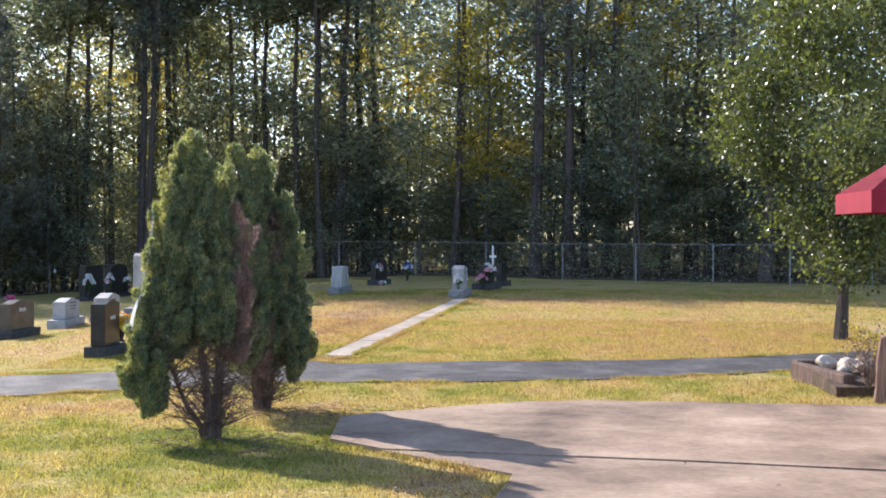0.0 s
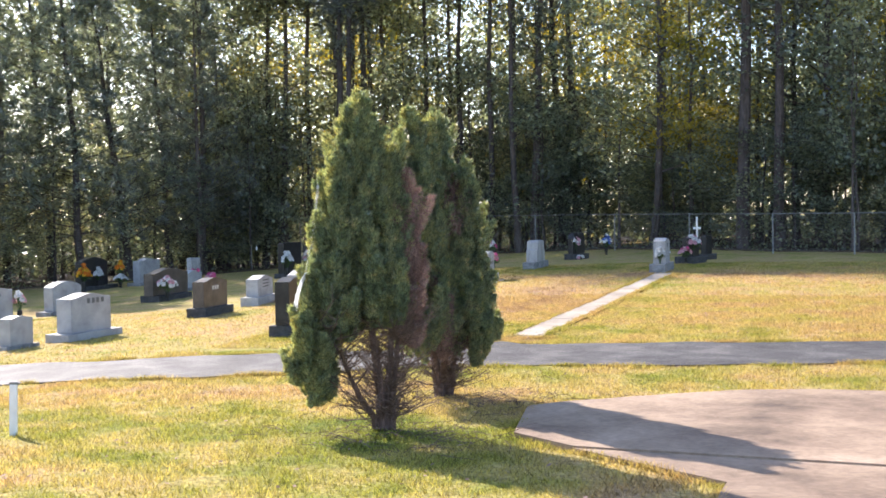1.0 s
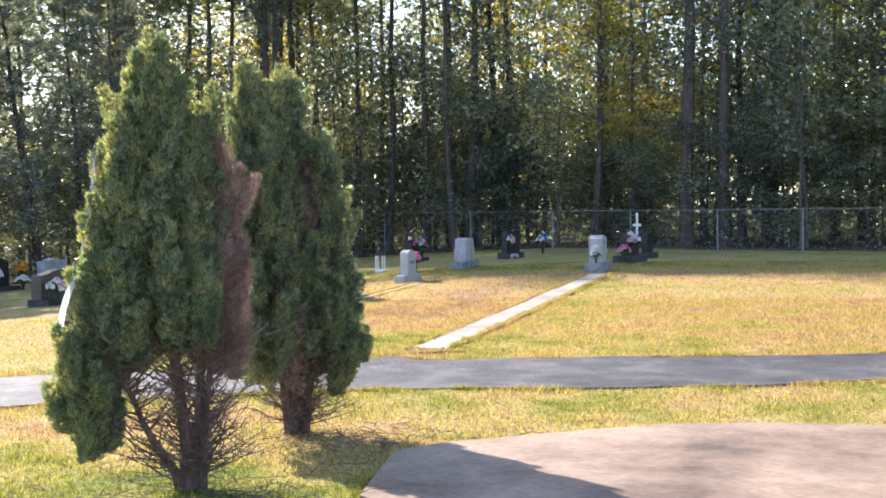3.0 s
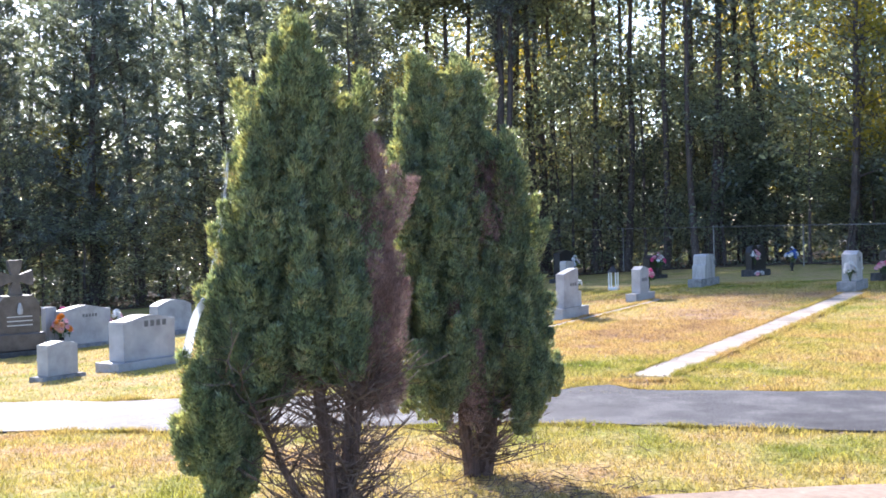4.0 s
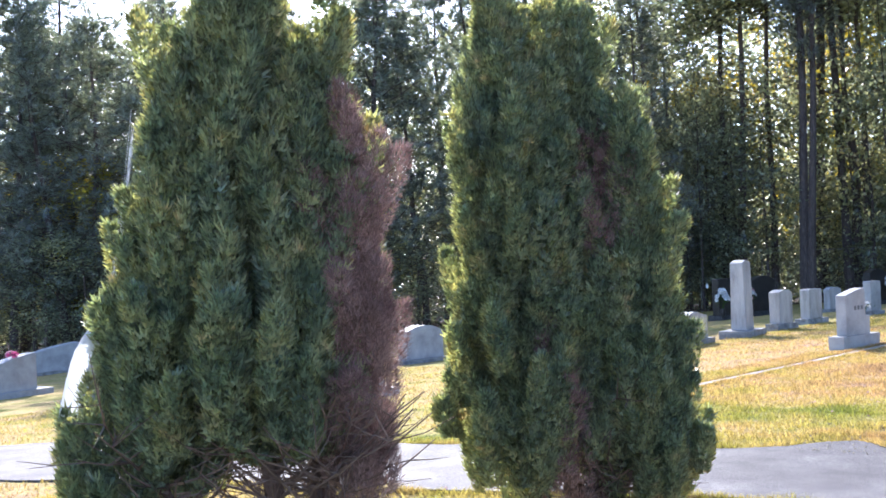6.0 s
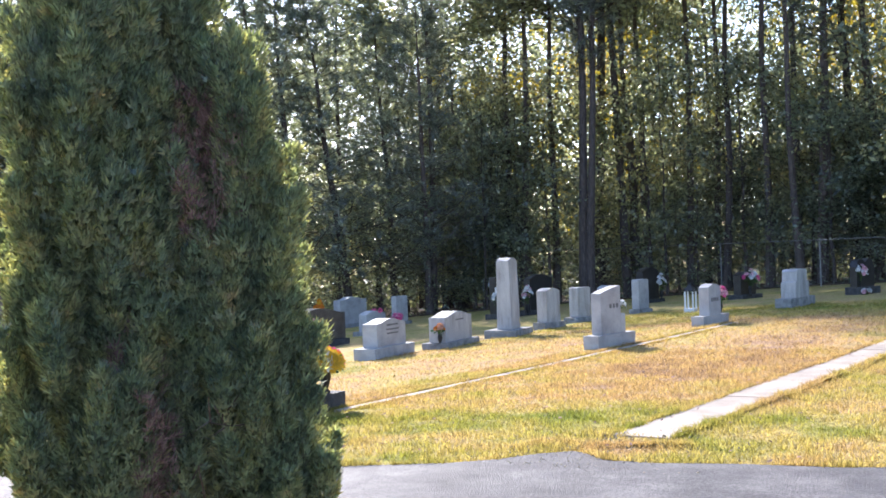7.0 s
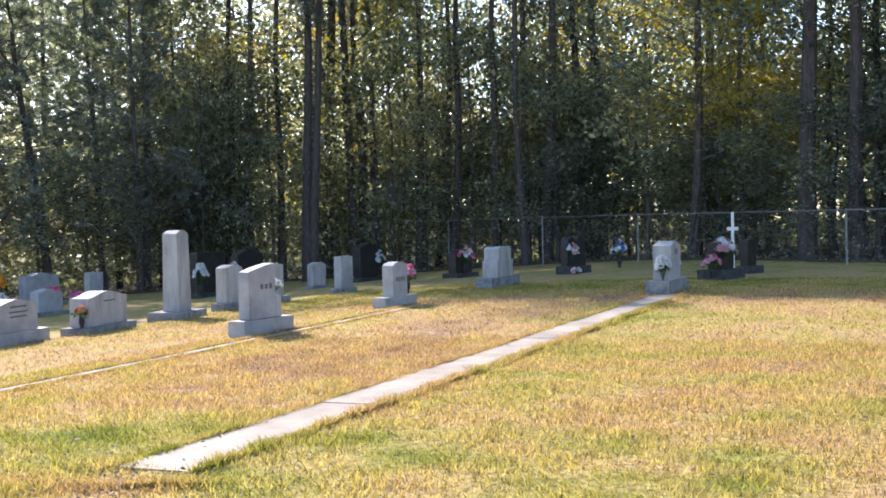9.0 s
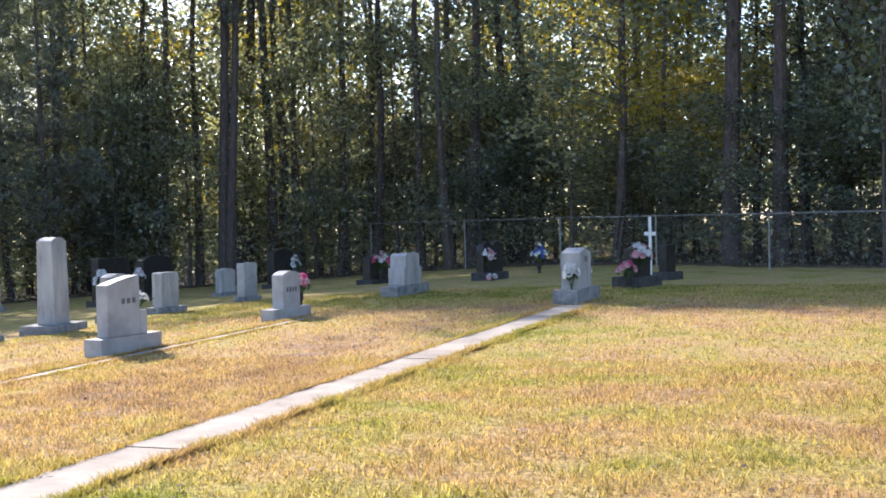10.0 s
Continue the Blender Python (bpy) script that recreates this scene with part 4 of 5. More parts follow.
SETS = {"grey": (M_GRANITE, M_ROCKFACE, M_DARKLETTER), "old": (M_GRANITE_OLD, M_ROCKFACE, M_DARKLETTER), "black": (M_BLACK, M_BLACKROUGH, M_LETTER), "brown": (M_BROWN, M_BLACKROUGH, M_LETTER)}
STONES = {}


def headstone(key, label, fx, fy, L, W, turn, base_h, top, die_l, die_t, style, colour, letters=(), shift=0.0, taper=0.0, sink=0.02):
    """fx, fy: the corner of the base between its front and its near end; turn: degrees that the front faces back towards the lane."""
    r = Matrix.Rotation(radians(-turn), 3, "Z")
    c = Vector((fx, fy, 0)) - r @ Vector((W / 2, -L / 2, 0))
    m = pose(c.x, c.y, gzf(c.x, c.y) - sink, 0, 0, -turn)
    t = thing("headstone", m, label, "headstone", "headstones of the graveyard")
    body, rough, ink = SETS[colour]
    part("base", rough_block(-W / 2, W / 2, -L / 2, L / 2, -0.06, base_h + sink, fx * 3.1 + fy), rough if colour in ("black", "brown", "old") else M_GRANITE if base_h > 0.12 else rough, t)
    z0 = base_h + sink
    die = part("die", slab_from([(y + shift, z) for y, z in die_profile(style, die_l, top - base_h)], -die_t / 2, die_t / 2, z0 + 0.002, taper), body, t)
    x = die_t / 2 - taper * 0.8
    for (y, z, w, h) in letters:
        n = max(1, round(w / (h * 1.1))) if h > 0.05 else 1
        out = x + taper * (1 - z / (top - base_h)) * 0.8
        for k in range(n):
            c = y - w / 2 + w * k / n
            bm = bmesh.new()
            box(bm, out - 0.003, out + 0.003, c + w / n * 0.15, c + w / n * 0.78 if n > 1 else c + w, z0 + z - h * 0.42, z0 + z + h * 0.42)
            part("inscription_bar", bm, ink, die)
    STONES[key] = t
    return t


headstone("J", "weathered grey gabled headstone at the end of the walkway", -4.25, 33.06, 1.59, 0.43, 1.24, 0.21, 0.9, 0.8, 0.33, "peak", "old", [(0.05, 0.5, 0.24, 0.12)])
headstone("I", "grey shouldered headstone with rock-faced base", -8.51, 35.81, 1.75, 0.36, 0.89, 0.2, 0.84, 0.99, 0.34, "shoulder", "old")
headstone("H", "grey upright headstone on a wide base", -8.64, 30.8, 1.22, 0.25, 2.97, 0.16, 0.76, 0.55, 0.21, "oval", "grey", [(0, 0.3, 0.36, 0.09)])
headstone("GAB", "light grey headstone with sloping top and small side block", -8.55, 26.14, 1.16, 0.27, 5.11, 0.2, 0.95, 0.61, 0.18, "slant", "grey", [(0.0, 0.44, 0.3, 0.08)], shift=-0.09)
headstone("obelisk", "tall narrow streaked grey monument on a low rough base", -12.56, 30.55, 1.13, 0.69, -11.4, 0.14, 1.63, 0.55, 0.33, "oval", "old", taper=0.03)
headstone("D", "weathered upright grey headstone with dark streaks", -12.97, 32.55, 0.8, 0.33, 5.99, 0.14, 0.9, 0.53, 0.27, "oval", "old")
headstone("E", "grey upright headstone behind others in its row", -13.34, 34.78, 0.92, 0.36, 6.47, 0.12, 0.83, 0.55, 0.26, "flat", "old")
headstone("G", "blue-grey slab headstone in the shade", -13.16, 38.04, 0.65, 0.32, 7.74, 0.1, 0.87, 0.49, 0.22, "flat", "grey")
headstone("Gb", "small grey headstone deep in the shade", -16.4, 42.6, 0.8, 0.35, 10, 0.08, 0.75, 0.6, 0.22, "oval", "old")
headstone("st2", "light grey headstone with curved top on a heavy base", -12.8, 26.06, 1.53, 0.43, -7.99, 0.19, 0.68, 1.09, 0.3, "serp", "grey", [(0, 0.38, 0.5, 0.035), (0, 0.3, 0.56, 0.03), (0, 0.23, 0.5, 0.03)])
headstone("B", "low wide grey headstone with curved top and rough base", -12.54, 27.95, 1.61, 0.52, -9.91, 0.11, 0.67, 1.31, 0.34, "serp", "old", [(0, 0.4, 0.46, 0.03)])
headstone("br", "polished brown granite headstone with curved top", -12.63, 23.33, 1.23, 0.47, 0.01, 0.18, 0.81, 1.03, 0.27, "serp", "brown", [(0, 0.42, 0.3, 0.1)])
headstone("ris", "large pale grey headstone with pointed curved top", -12.87, 18.9, 1.47, 0.52, 5.52, 0.13, 0.82, 1.07, 0.34, "serp", "grey", [(0.12, 0.56, 0.5, 0.11)])
headstone("small", "small plain grey headstone with peaked top", -13.34, 17.86, 0.78, 0.31, 5.21, 0.06, 0.56, 0.55, 0.25, "serp", "grey")
headstone("jol", "very wide light grey family headstone on a heavy base", -18.77, 18.77, 2.44, 0.69, -9.1, 0.17, 1.07, 1.93, 0.34, "serp", "grey", [(0.05, 0.6, 0.5, 0.13)])
headstone("jolback", "wide light grey family headstone behind another", -25.4, 23.5, 2.4, 0.6, -6, 0.16, 1.14, 1.9, 0.34, "serp", "grey", [(0, 0.72, 0.5, 0.1)])
headstone("w45", "white-grey headstone with curved top", -19.25, 23.94, 1.5, 0.49, 11.04, 0.08, 0.92, 1.29, 0.31, "serp", "grey", [(0.1, 0.62, 0.4, 0.08)])
headstone("P2", "pale grey headstone with low curved top", -19.0, 26.7, 1.5, 0.5, 5, 0.09, 0.84, 1.1, 0.3, "oval", "grey")
headstone("sl", "pale grey headstone with slanted shoulder", -25.1, 20.1, 1.8, 0.55, -14, 0.13, 0.95, 1.05, 0.32, "slant", "grey")
headstone("gr", "wide light grey headstone near the pines", -33.3, 25.0, 2.2, 0.5, 0, 0.07, 0.9, 1.8, 0.3, "slant", "grey")
headstone("rbrow", "reddish brown wide headstone near the pines", -33.8, 22.8, 2.0, 0.5, 0, 0.1, 0.98, 1.6, 0.3, "flat", "brown", [(0, 0.45, 0.5, 0.06), (0, 0.35, 0.5, 0.04)])
headstone("pk", "small pinkish stone marker on lawn", -24.2, 18.6, 0.8, 0.45, 0, 0.12, 0.5, 0.6, 0.25, "oval", "brown")
headstone("dk1", "black headstone under the pines", -33.6, 27.5, 1.1, 0.5, 0, 0.1, 1.0, 0.9, 0.25, "cap", "black")
headstone("dk2", "black headstone under the pines beside another", -32.7, 28.9, 1.3, 0.5, 0, 0.1, 1.1, 1.0, 0.25, "cap", "black")
headstone("flow", "wide black headstone decked with flowers", -26.6, 38.6, 2.6, 0.6, 0, 0.16, 1.25, 1.7, 0.28, "oval", "black", [(0.2, 0.6, 0.3, 0.3)])
headstone("dk", "wide dark brown headstone on a black base", -17.97, 30.16, 1.76, 0.61, 0.82, 0.16, 0.91, 1.86, 0.3, "serp", "brown")
headstone("small1", "small pale headstone far back", -23.6, 41.7, 0.75, 0.4, 8, 0.1, 0.95, 0.55, 0.24, "flat", "grey")
headstone("whiteback", "grey headstone with stepped capped top", -25.6, 41.2, 1.9, 0.6, 0, 0.12, 1.05, 1.5, 0.3, "cap", "grey")
headstone("low", "low pale headstone with red flowers", -20.1, 35.4, 1.1, 0.5, 5, 0.1, 0.66, 0.8, 0.3, "oval", "grey")
headstone("bk1", "black headstone with flat top and white flowers", -19.4, 41.3, 1.5, 0.5, 5, 0.14, 1.3, 1.3, 0.26, "flat", "black")
headstone("bk2", "black headstone with arched top in the shade", -19.3, 43.2, 1.7, 0.5, 5, 0.14, 1.3, 1.3, 0.26, "oval", "black")
headstone("bk3", "black headstone standing far back in shade", -16.6, 46.2, 1.4, 0.5, 5, 0.12, 1.2, 1.1, 0.26, "oval", "black")
headstone("bk4", "dark headstone by the fence in shade", -12.3, 43.5, 1.2, 0.5, 10, 0.12, 0.8, 0.9, 0.25, "oval", "black")
headstone("K", "black heart-shaped headstone in shade near the fence", -8.35, 41.41, 0.98, 0.49, 14.21, 0.18, 0.93, 0.94, 0.2, "heart", "black", [(0, 0.45, 0.3, 0.05), (0, 0.33, 0.3, 0.05)])
headstone("L", "low black planter-like headstone covered by flowers", -3.95, 37.1, 0.95, 0.6, 20, 0.2, 0.8, 0.7, 0.22, "serp", "black")
headstone("L2", "small black headstone beside a white cross", -3.75, 39.6, 0.7, 0.4, 20, 0.16, 0.75, 0.4, 0.2, "flat", "black")
headstone("radu", "polished black headstone with rough base and pale lettering", -8.24, 18.4, 1.25, 0.44, -6.9, 0.17, 0.93, 0.81, 0.24, "serp", "black", [(-0.16, 0.46, 0.3, 0.075)], shift=-0.19)
# side block with flower holder on the sloping stone
bm = bmesh.new()
box(bm, -0.085, 0.085, 0.22, 0.36, 0.222, 0.52, 0.008)
part("side_block", bm, M_GRANITE, STONES["GAB"])


def cross_monument():
    x, y = -19.6, 23.1
    t = thing("cross_monument", pose(x, y, gzf(x, y) - 0.02, 0, 0, -25), "dark brown granite monument with stepped die and flared stone cross", "monument")
    part("base", rough_block(-0.5, 0.5, -0.62, 0.62, -0.05, 0.14, 3), M_BLACKROUGH, t)
    bm = bmesh.new()
    box(bm, -0.36, 0.36, -0.5, 0.5, 0.142, 0.5, 0.02)
    part("pedestal", bm, M_BROWN, t)
    part("die", slab_from([(-0.42, 0), (-0.42, 0.62), (-0.3, 0.78), (0.3, 0.78), (0.42, 0.62), (0.42, 0)], -0.26, 0.26, 0.502), M_BROWN, t)
    arm = [(-0.05, 0.0), (-0.1, -0.0), (-0.055, 0.2), (-0.26, 0.13), (-0.26, 0.37), (-0.055, 0.3), (-0.11, 0.52), (0.11, 0.52), (0.055, 0.3), (0.26, 0.37), (0.26, 0.13), (0.055, 0.2), (0.1, 0.0)]
    part("cross", slab_from([(a * 1.4, b * 1.42) for a, b in arm[1:]], -0.09, 0.09, 1.283), M_BROWN, t)
    for k in range(3):
        bm = bmesh.new()
        box(bm, 0.258, 0.266, -0.26, 0.26, 0.66 + 0.09 * k, 0.68 + 0.09 * k)
        part("inscription_bar", bm, M_LETTER, t)
    bm = bmesh.new()
    lathe(bm, [(0.05, 0.9), (0.06, 0.98), (0.04, 1.08), (0.02, 1.14)], 10)
    bmesh.ops.translate(bm, vec=(0.3, 0, 0), verts=bm.verts)
    part("lamp_holder", bm, M_GRANITE, t)
    for v, w in ((-1.05, 0.3), (0.8, 0.32)):
        headstone("side" + str(v), "narrow grey stone tablet beside the cross monument", x + 0.1, y + v - 0.1, 0.4, 0.34, 12, 0.14, 0.95, 0.26, 0.18, "flat", "old")


cross_monument()


# ---------- flowers ----------
BLOOMS = {}


def bloom_mesh(colour):
    if colour not in BLOOMS:
        rs = np.random.RandomState(len(BLOOMS) + 40)
        bm = bmesh.new()
        for ring, (n, tilt, ln) in enumerate(((9, 0.25, 0.05), (7, 0.75, 0.042), (5, 1.15, 0.03))):
            for k in range(n):
                a = 2 * math.pi * (k + 0.5 * ring) / n
                u = Vector((math.cos(a) * math.cos(tilt), math.sin(a) * math.cos(tilt), math.sin(tilt)))
                s = Vector((-math.sin(a), math.cos(a), 0))
                p = [u * 0.004, u * ln * 0.55 + s * 0.014, u * ln - Vector((0, 0, 0.006)), u * ln * 0.55 - s * 0.014]
                bm.faces.new([bm.verts.new(q) for q in p])
        me = bpy.data.meshes.new("bloom")
        bm.to_mesh(me)
        bm.free()
        me.materials.append(PETALS[colour])
        BLOOMS[colour] = me
    return BLOOMS[colour]


def bouquet(x, y, z, colours, n, radius, height, label, seed, vase=None, size=1.0):
    rs = np.random.RandomState(seed)
    height, size = height * 0.62, size * 1.25
    t = thing("flower_bouquet", pose(x, y, z), label, "flowers", "grave flowers")
    z0 = 0.0
    if vase:
        bm = bmesh.new()
        s = vase
        lathe(bm, [(0.05 * s, 0), (0.055 * s, 0.015 * s), (0.028 * s, 0.04 * s), (0.05 * s, 0.1 * s), (0.07 * s, 0.18 * s), (0.055 * s, 0.25 * s), (0.062 * s, 0.28 * s), (0.05 * s, 0.275 * s), (0.03 * s, 0.2 * s)], 14)
        part("vase", bm, M_BLACK, t, "dark vase", True)
        z0 = 0.22 * s
    stems, cs = bmesh.new(), []
    for k in range(n):
        a, f = rs.uniform(0, 2 * math.pi), rs.uniform(0, 1) ** 0.5
        p = Vector((radius * f * math.cos(a), radius * f * math.sin(a), z0 + height * (0.55 + 0.5 * (1 - f) + rs.uniform(-0.1, 0.1))))
        tube(stems, [(0, 0, max(0, z0 - 0.1)), (p.x * 0.4, p.y * 0.4, z0 + (p.z - z0) * 0.5), p], [0.004, 0.003, 0.003], 4)
        b = part("bloom", bloom_mesh(colours[k % len(colours)]), None, t)
        d = Vector((p.x, p.y, 0.5 * radius)) + Vector((0.3 * radius, -0.3 * radius, 0))
        b.matrix_local = Matrix.Translation(p) @ d.to_track_quat("Z", "Y").to_matrix().to_4x4() @ Matrix.Scale(size * rs.uniform(0.8, 1.25), 4)
        cs.append(p)
    part("stems", stems, M_STEM, t)
    c = np.repeat(np.array([tuple(p * 0.85) for p in cs]), 5, axis=0) + rs.normal(0, 0.035, (5 * n, 3))
    c[:, 2] = np.maximum(c[:, 2], z0 * 0.8 + 0.03)
    part("leaves", quick_mesh("leaves", *leaf_quads(c, 0.06, rs)), M_STEM, t)
    return t


def stone_point(key, x, y, z=0.0):
    return STONES[key].matrix_world @ Vector((x, y, z))


def flowers(key, x, y, z, colours, n, radius, height, label, seed, vase=None, size=1.0, ground=False):
    bpy.context.view_layer.update()
    p = stone_point(key, x, y, z)
    if ground:
        p.z = gzf(p.x, p.y) - 0.005
    return bouquet(p.x, p.y, p.z, colours, n, radius, height, label, seed, vase, size)


flowers("radu", 0.08, 0.45, 0.19, ["yellow", "yellow", "orange", "yellow", "pink", "yellow", "white"], 44, 0.18, 0.34, "bright yellow, white and pink flowers in a black vase", 1, 0.95, 1.9)
flowers("GAB", 0.0, 0.3, 0.52, ["white"], 14, 0.13, 0.36, "white artificial flowers on side block of headstone", 2)
flowers("H", 0.02, 0.45, 0.19, ["palepink", "pink", "palepink", "palepink"], 34, 0.16, 0.62, "pink artificial flowers beside grey headstone", 3, 0.7)
flowers("K", 0.1, -0.3, 0.2, ["palepink", "white", "palepink"], 22, 0.2, 0.75, "pale pink and white flowers in front of black headstone", 4, 0.6, 1.2)
flowers("K", 0.5, -0.75, 0, ["palepink", "white"], 10, 0.12, 0.25, "pale flowers on ground beside black headstone", 5, None, 1.2, True)
flowers("L", 0.1, -0.1, 0.22, ["white", "palepink", "palepink", "white"], 36, 0.27, 0.72, "large mound of white and pink grave flowers", 6, 0.8, 1.35)
flowers("L", 0.1, -0.55, 0.0, ["pink", "palepink"], 16, 0.2, 0.6, "pink grave flowers on ground", 7, 0.7, 1.2, True)
flowers("flow", 0.5, -1.2, 0, ["orange", "orange", "yellow"], 40, 0.26, 1.0, "orange flowers in a tall dark vase", 8, 1.4, 1.5, True)
flowers("flow", 0.5, 1.15, 0, ["orange", "yellow"], 24, 0.2, 1.15, "yellow-orange flowers in a tall vase", 9, 1.4, 1.4, True)
flowers("flow", 0.75, 0.8, 0, ["white"], 24, 0.25, 0.5, "white grave flowers on lawn", 10, 0.8, 1.3, True)
flowers("flow", 0.2, 0.1, 0.17, ["white"], 22, 0.2, 0.8, "white flowers against black headstone", 11, 0.8, 1.3)
flowers("dk", 0.5, -0.75, 0, ["white", "white", "palepink"], 34, 0.26, 0.75, "white flowers in front of brown headstone", 12, 1.0, 1.3, True)
flowers("bk1", 0.35, -0.8, 0, ["white"], 26, 0.22, 1.1, "white flowers in vase beside black headstone", 13, 1.3, 1.4, True)
flowers("bk1", 0.3, 0.85, 0, ["white", "palepink"], 22, 0.2, 1.0, "white and pink flowers beside black headstone", 14, 1.3, 1.3, True)
flowers("bk2", 0.3, 0.3, 0.16, ["white"], 12, 0.15, 0.7, "white flowers before arched black headstone", 15, 1.0, 1.3)
flowers("bk3", 0.3, 0.4, 0.13, ["white"], 14, 0.16, 1.0, "white flowers on far black headstone", 16, 1.0, 1.4)
flowers("w45", 0.35, -0.75, 0, ["peach", "orange", "palepink"], 36, 0.2, 0.8, "peach and orange grave flowers beside headstone", 17, 1.0, 1.3, True)
flowers("w45", -0.3, -0.3, 0, ["pink", "palepink"], 24, 0.25, 1.05, "pink flowers behind pale headstone", 18, 1.0, 1.4, True)
flowers("w45", 0.3, 0.72, 0, ["palepink", "white"], 16, 0.15, 0.8, "pale pink flowers beside headstone", 19, 1.0, 1.2, True)
flowers("small", -0.35, 0.1, 0, ["white", "palepink"], 12, 0.12, 0.35, "white grave flowers on lawn", 20, 0.7, 1.1, True)
flowers("low", 0.3, 0.75, 0, ["pink", "palepink", "pink"], 24, 0.2, 0.55, "pink grave flowers beside low headstone", 21, 0.8, 1.3, True)
flowers("low", 0.0, 0.2, 0.62, ["pink"], 8, 0.2, 0.15, "red-pink flowers lying on low headstone", 22, None, 1.1)
flowers("B", 0.1, -0.76, 0.11, ["orange", "peach"], 9, 0.1, 0.38, "faded orange flowers at end of low headstone", 23, 0.7, 1.0)
flowers("J", 0.03, -0.46, 0.21, ["white"], 16, 0.1, 0.8, "white flowers leaning on gabled headstone", 24, None, 1.5)
flowers("J", 0.1, 0.43, 0.2, ["white"], 8, 0.08, 0.4, "white flowers at end of gabled headstone", 25, 0.7, 1.1)
flowers("jolback", 0.35, 1.2, 0, ["white", "palepink"], 24, 0.2, 0.85, "white flowers in vase beside wide headstone", 26, 1.2, 1.3, True)
flowers("gr", 0.3, 1.0, 0, ["white", "palepink"], 28, 0.2, 0.9, "white and pink flowers beside wide headstone", 27, 1.2, 1.4, True)
flowers("sl", 0.0, 0.0, 0.94, ["pink", "palepink"], 10, 0.16, 0.1, "pink flowers lying on headstone top", 28, None, 1.2)
flowers("bk4", 0.3, -0.2, 0.12, ["palepink", "white", "pink"], 26, 0.25, 0.85, "pink and white flowers on dark headstone", 30, 1.0, 1.3)
bpy.context.view_layer.update()


def grave_lantern(x, y):
    t = thing("grave_lantern", pose(x, y, gzf(x, y)), "white-framed grave lantern on lawn in shade", "lantern")
    bm = bmesh.new()
    box(bm, -0.13, 0.13, -0.13, 0.13, -0.02, 0.08, 0.01)
    part("base", bm, M_WHITE, t)
    me = None
    for a in (-0.1, 0.1):
        for b in (-0.1, 0.1):
            if me is None:
                bm = bmesh.new()
                box(bm, -0.016, 0.016, -0.016, 0.016, 0, 0.42)
                o = part("post", bm, M_WHITE, t)
                me = o.data
            else:
                o = part("post", me, None, t)
            o.location = (a, b, 0.08)
    bm = bmesh.new()
    lathe(bm, [(0.19, 0.5), (0.19, 0.52), (0.05, 0.64), (0.02, 0.7), (0.001, 0.71)], 4)
    bmesh.ops.rotate(bm, cent=(0, 0, 0), matrix=Matrix.Rotation(radians(45), 3, "Z"), verts=bm.verts)
    part("roof", bm, M_BLACK, t)


grave_lantern(-11.3, 36.9)


def shepherd_hook(x, y):
    t = thing("shepherd_hook", pose(x, y, gzf(x, y), 0, 0, 30), "thin dark metal shepherd hook with small lantern", "hook")
    bm = bmesh.new()
    pts = [(0, 0, -0.1), (0, 0, 1.2)] + [(0.12 - 0.12 * math.cos(a), 0, 1.2 + 0.14 * math.sin(a)) for a in (0.5, 1.0, 1.57, 2.2, 2.8, 3.3)]
    tube(bm, pts, [0.011] * len(pts), 6)
    part("rod", bm, M_STEEL, t)
    bm = bmesh.new()
    lathe(bm, [(0.03, 0.98), (0.05, 1.0), (0.05, 1.1), (0.02, 1.15), (0.005, 1.17)], 10)
    bmesh.ops.translate(bm, vec=(0.24, 0, 0), verts=bm.verts)
    part("lantern", bm, M_WHITE, t, "small white hanging lantern")


shepherd_hook(-25.6, 50.6)
p = (-7.9, 44.6)
bouquet(p[0], p[1], gzf(p[0], p[1]), ["blue", "white", "blue"], 26, 0.22, 0.8, "blue and white flowers in shade by the fence", 71, 1.0, 1.3)


def white_cross(x, y):
    t = thing("grave_cross", pose(x, y, gzf(x, y)), "slender white painted cross at shaded grave", "cross")
    bm = bmesh.new()
    box(bm, -0.03, 0.03, -0.03, 0.03, -0.05, 1.38, 0.006)
    part("upright", bm, M_WHITE, t)
    bm = bmesh.new()
    box(bm, -0.12, -0.032, -0.02, 0.02, 0.98, 1.06, 0.005)
    box(bm, 0.032, 0.12, -0.02, 0.02, 0.98, 1.06, 0.005)
    part("crossbar", bm, M_WHITE, t)


white_cross(-4.0, 38.9)


# ---------- by the pad ----------
def stake(x, y):
    t = thing("marker_stake", pose(x, y, gzf(x, y), 0, 2, 20), "short white marker stake in lawn", "stake")
    bm = bmesh.new()
    box(bm, -0.035, 0.035, -0.012, 0.012, -0.1, 0.46, 0.004)
    part("stake_body", bm, M_WHITE, t)
    bm = bmesh.new()
    box(bm, -0.037, 0.037, -0.014, 0.014, 0.461, 0.485, 0.004)
    part("cap", bm, M_STEEL, t)


stake(-7.2, 10.2)


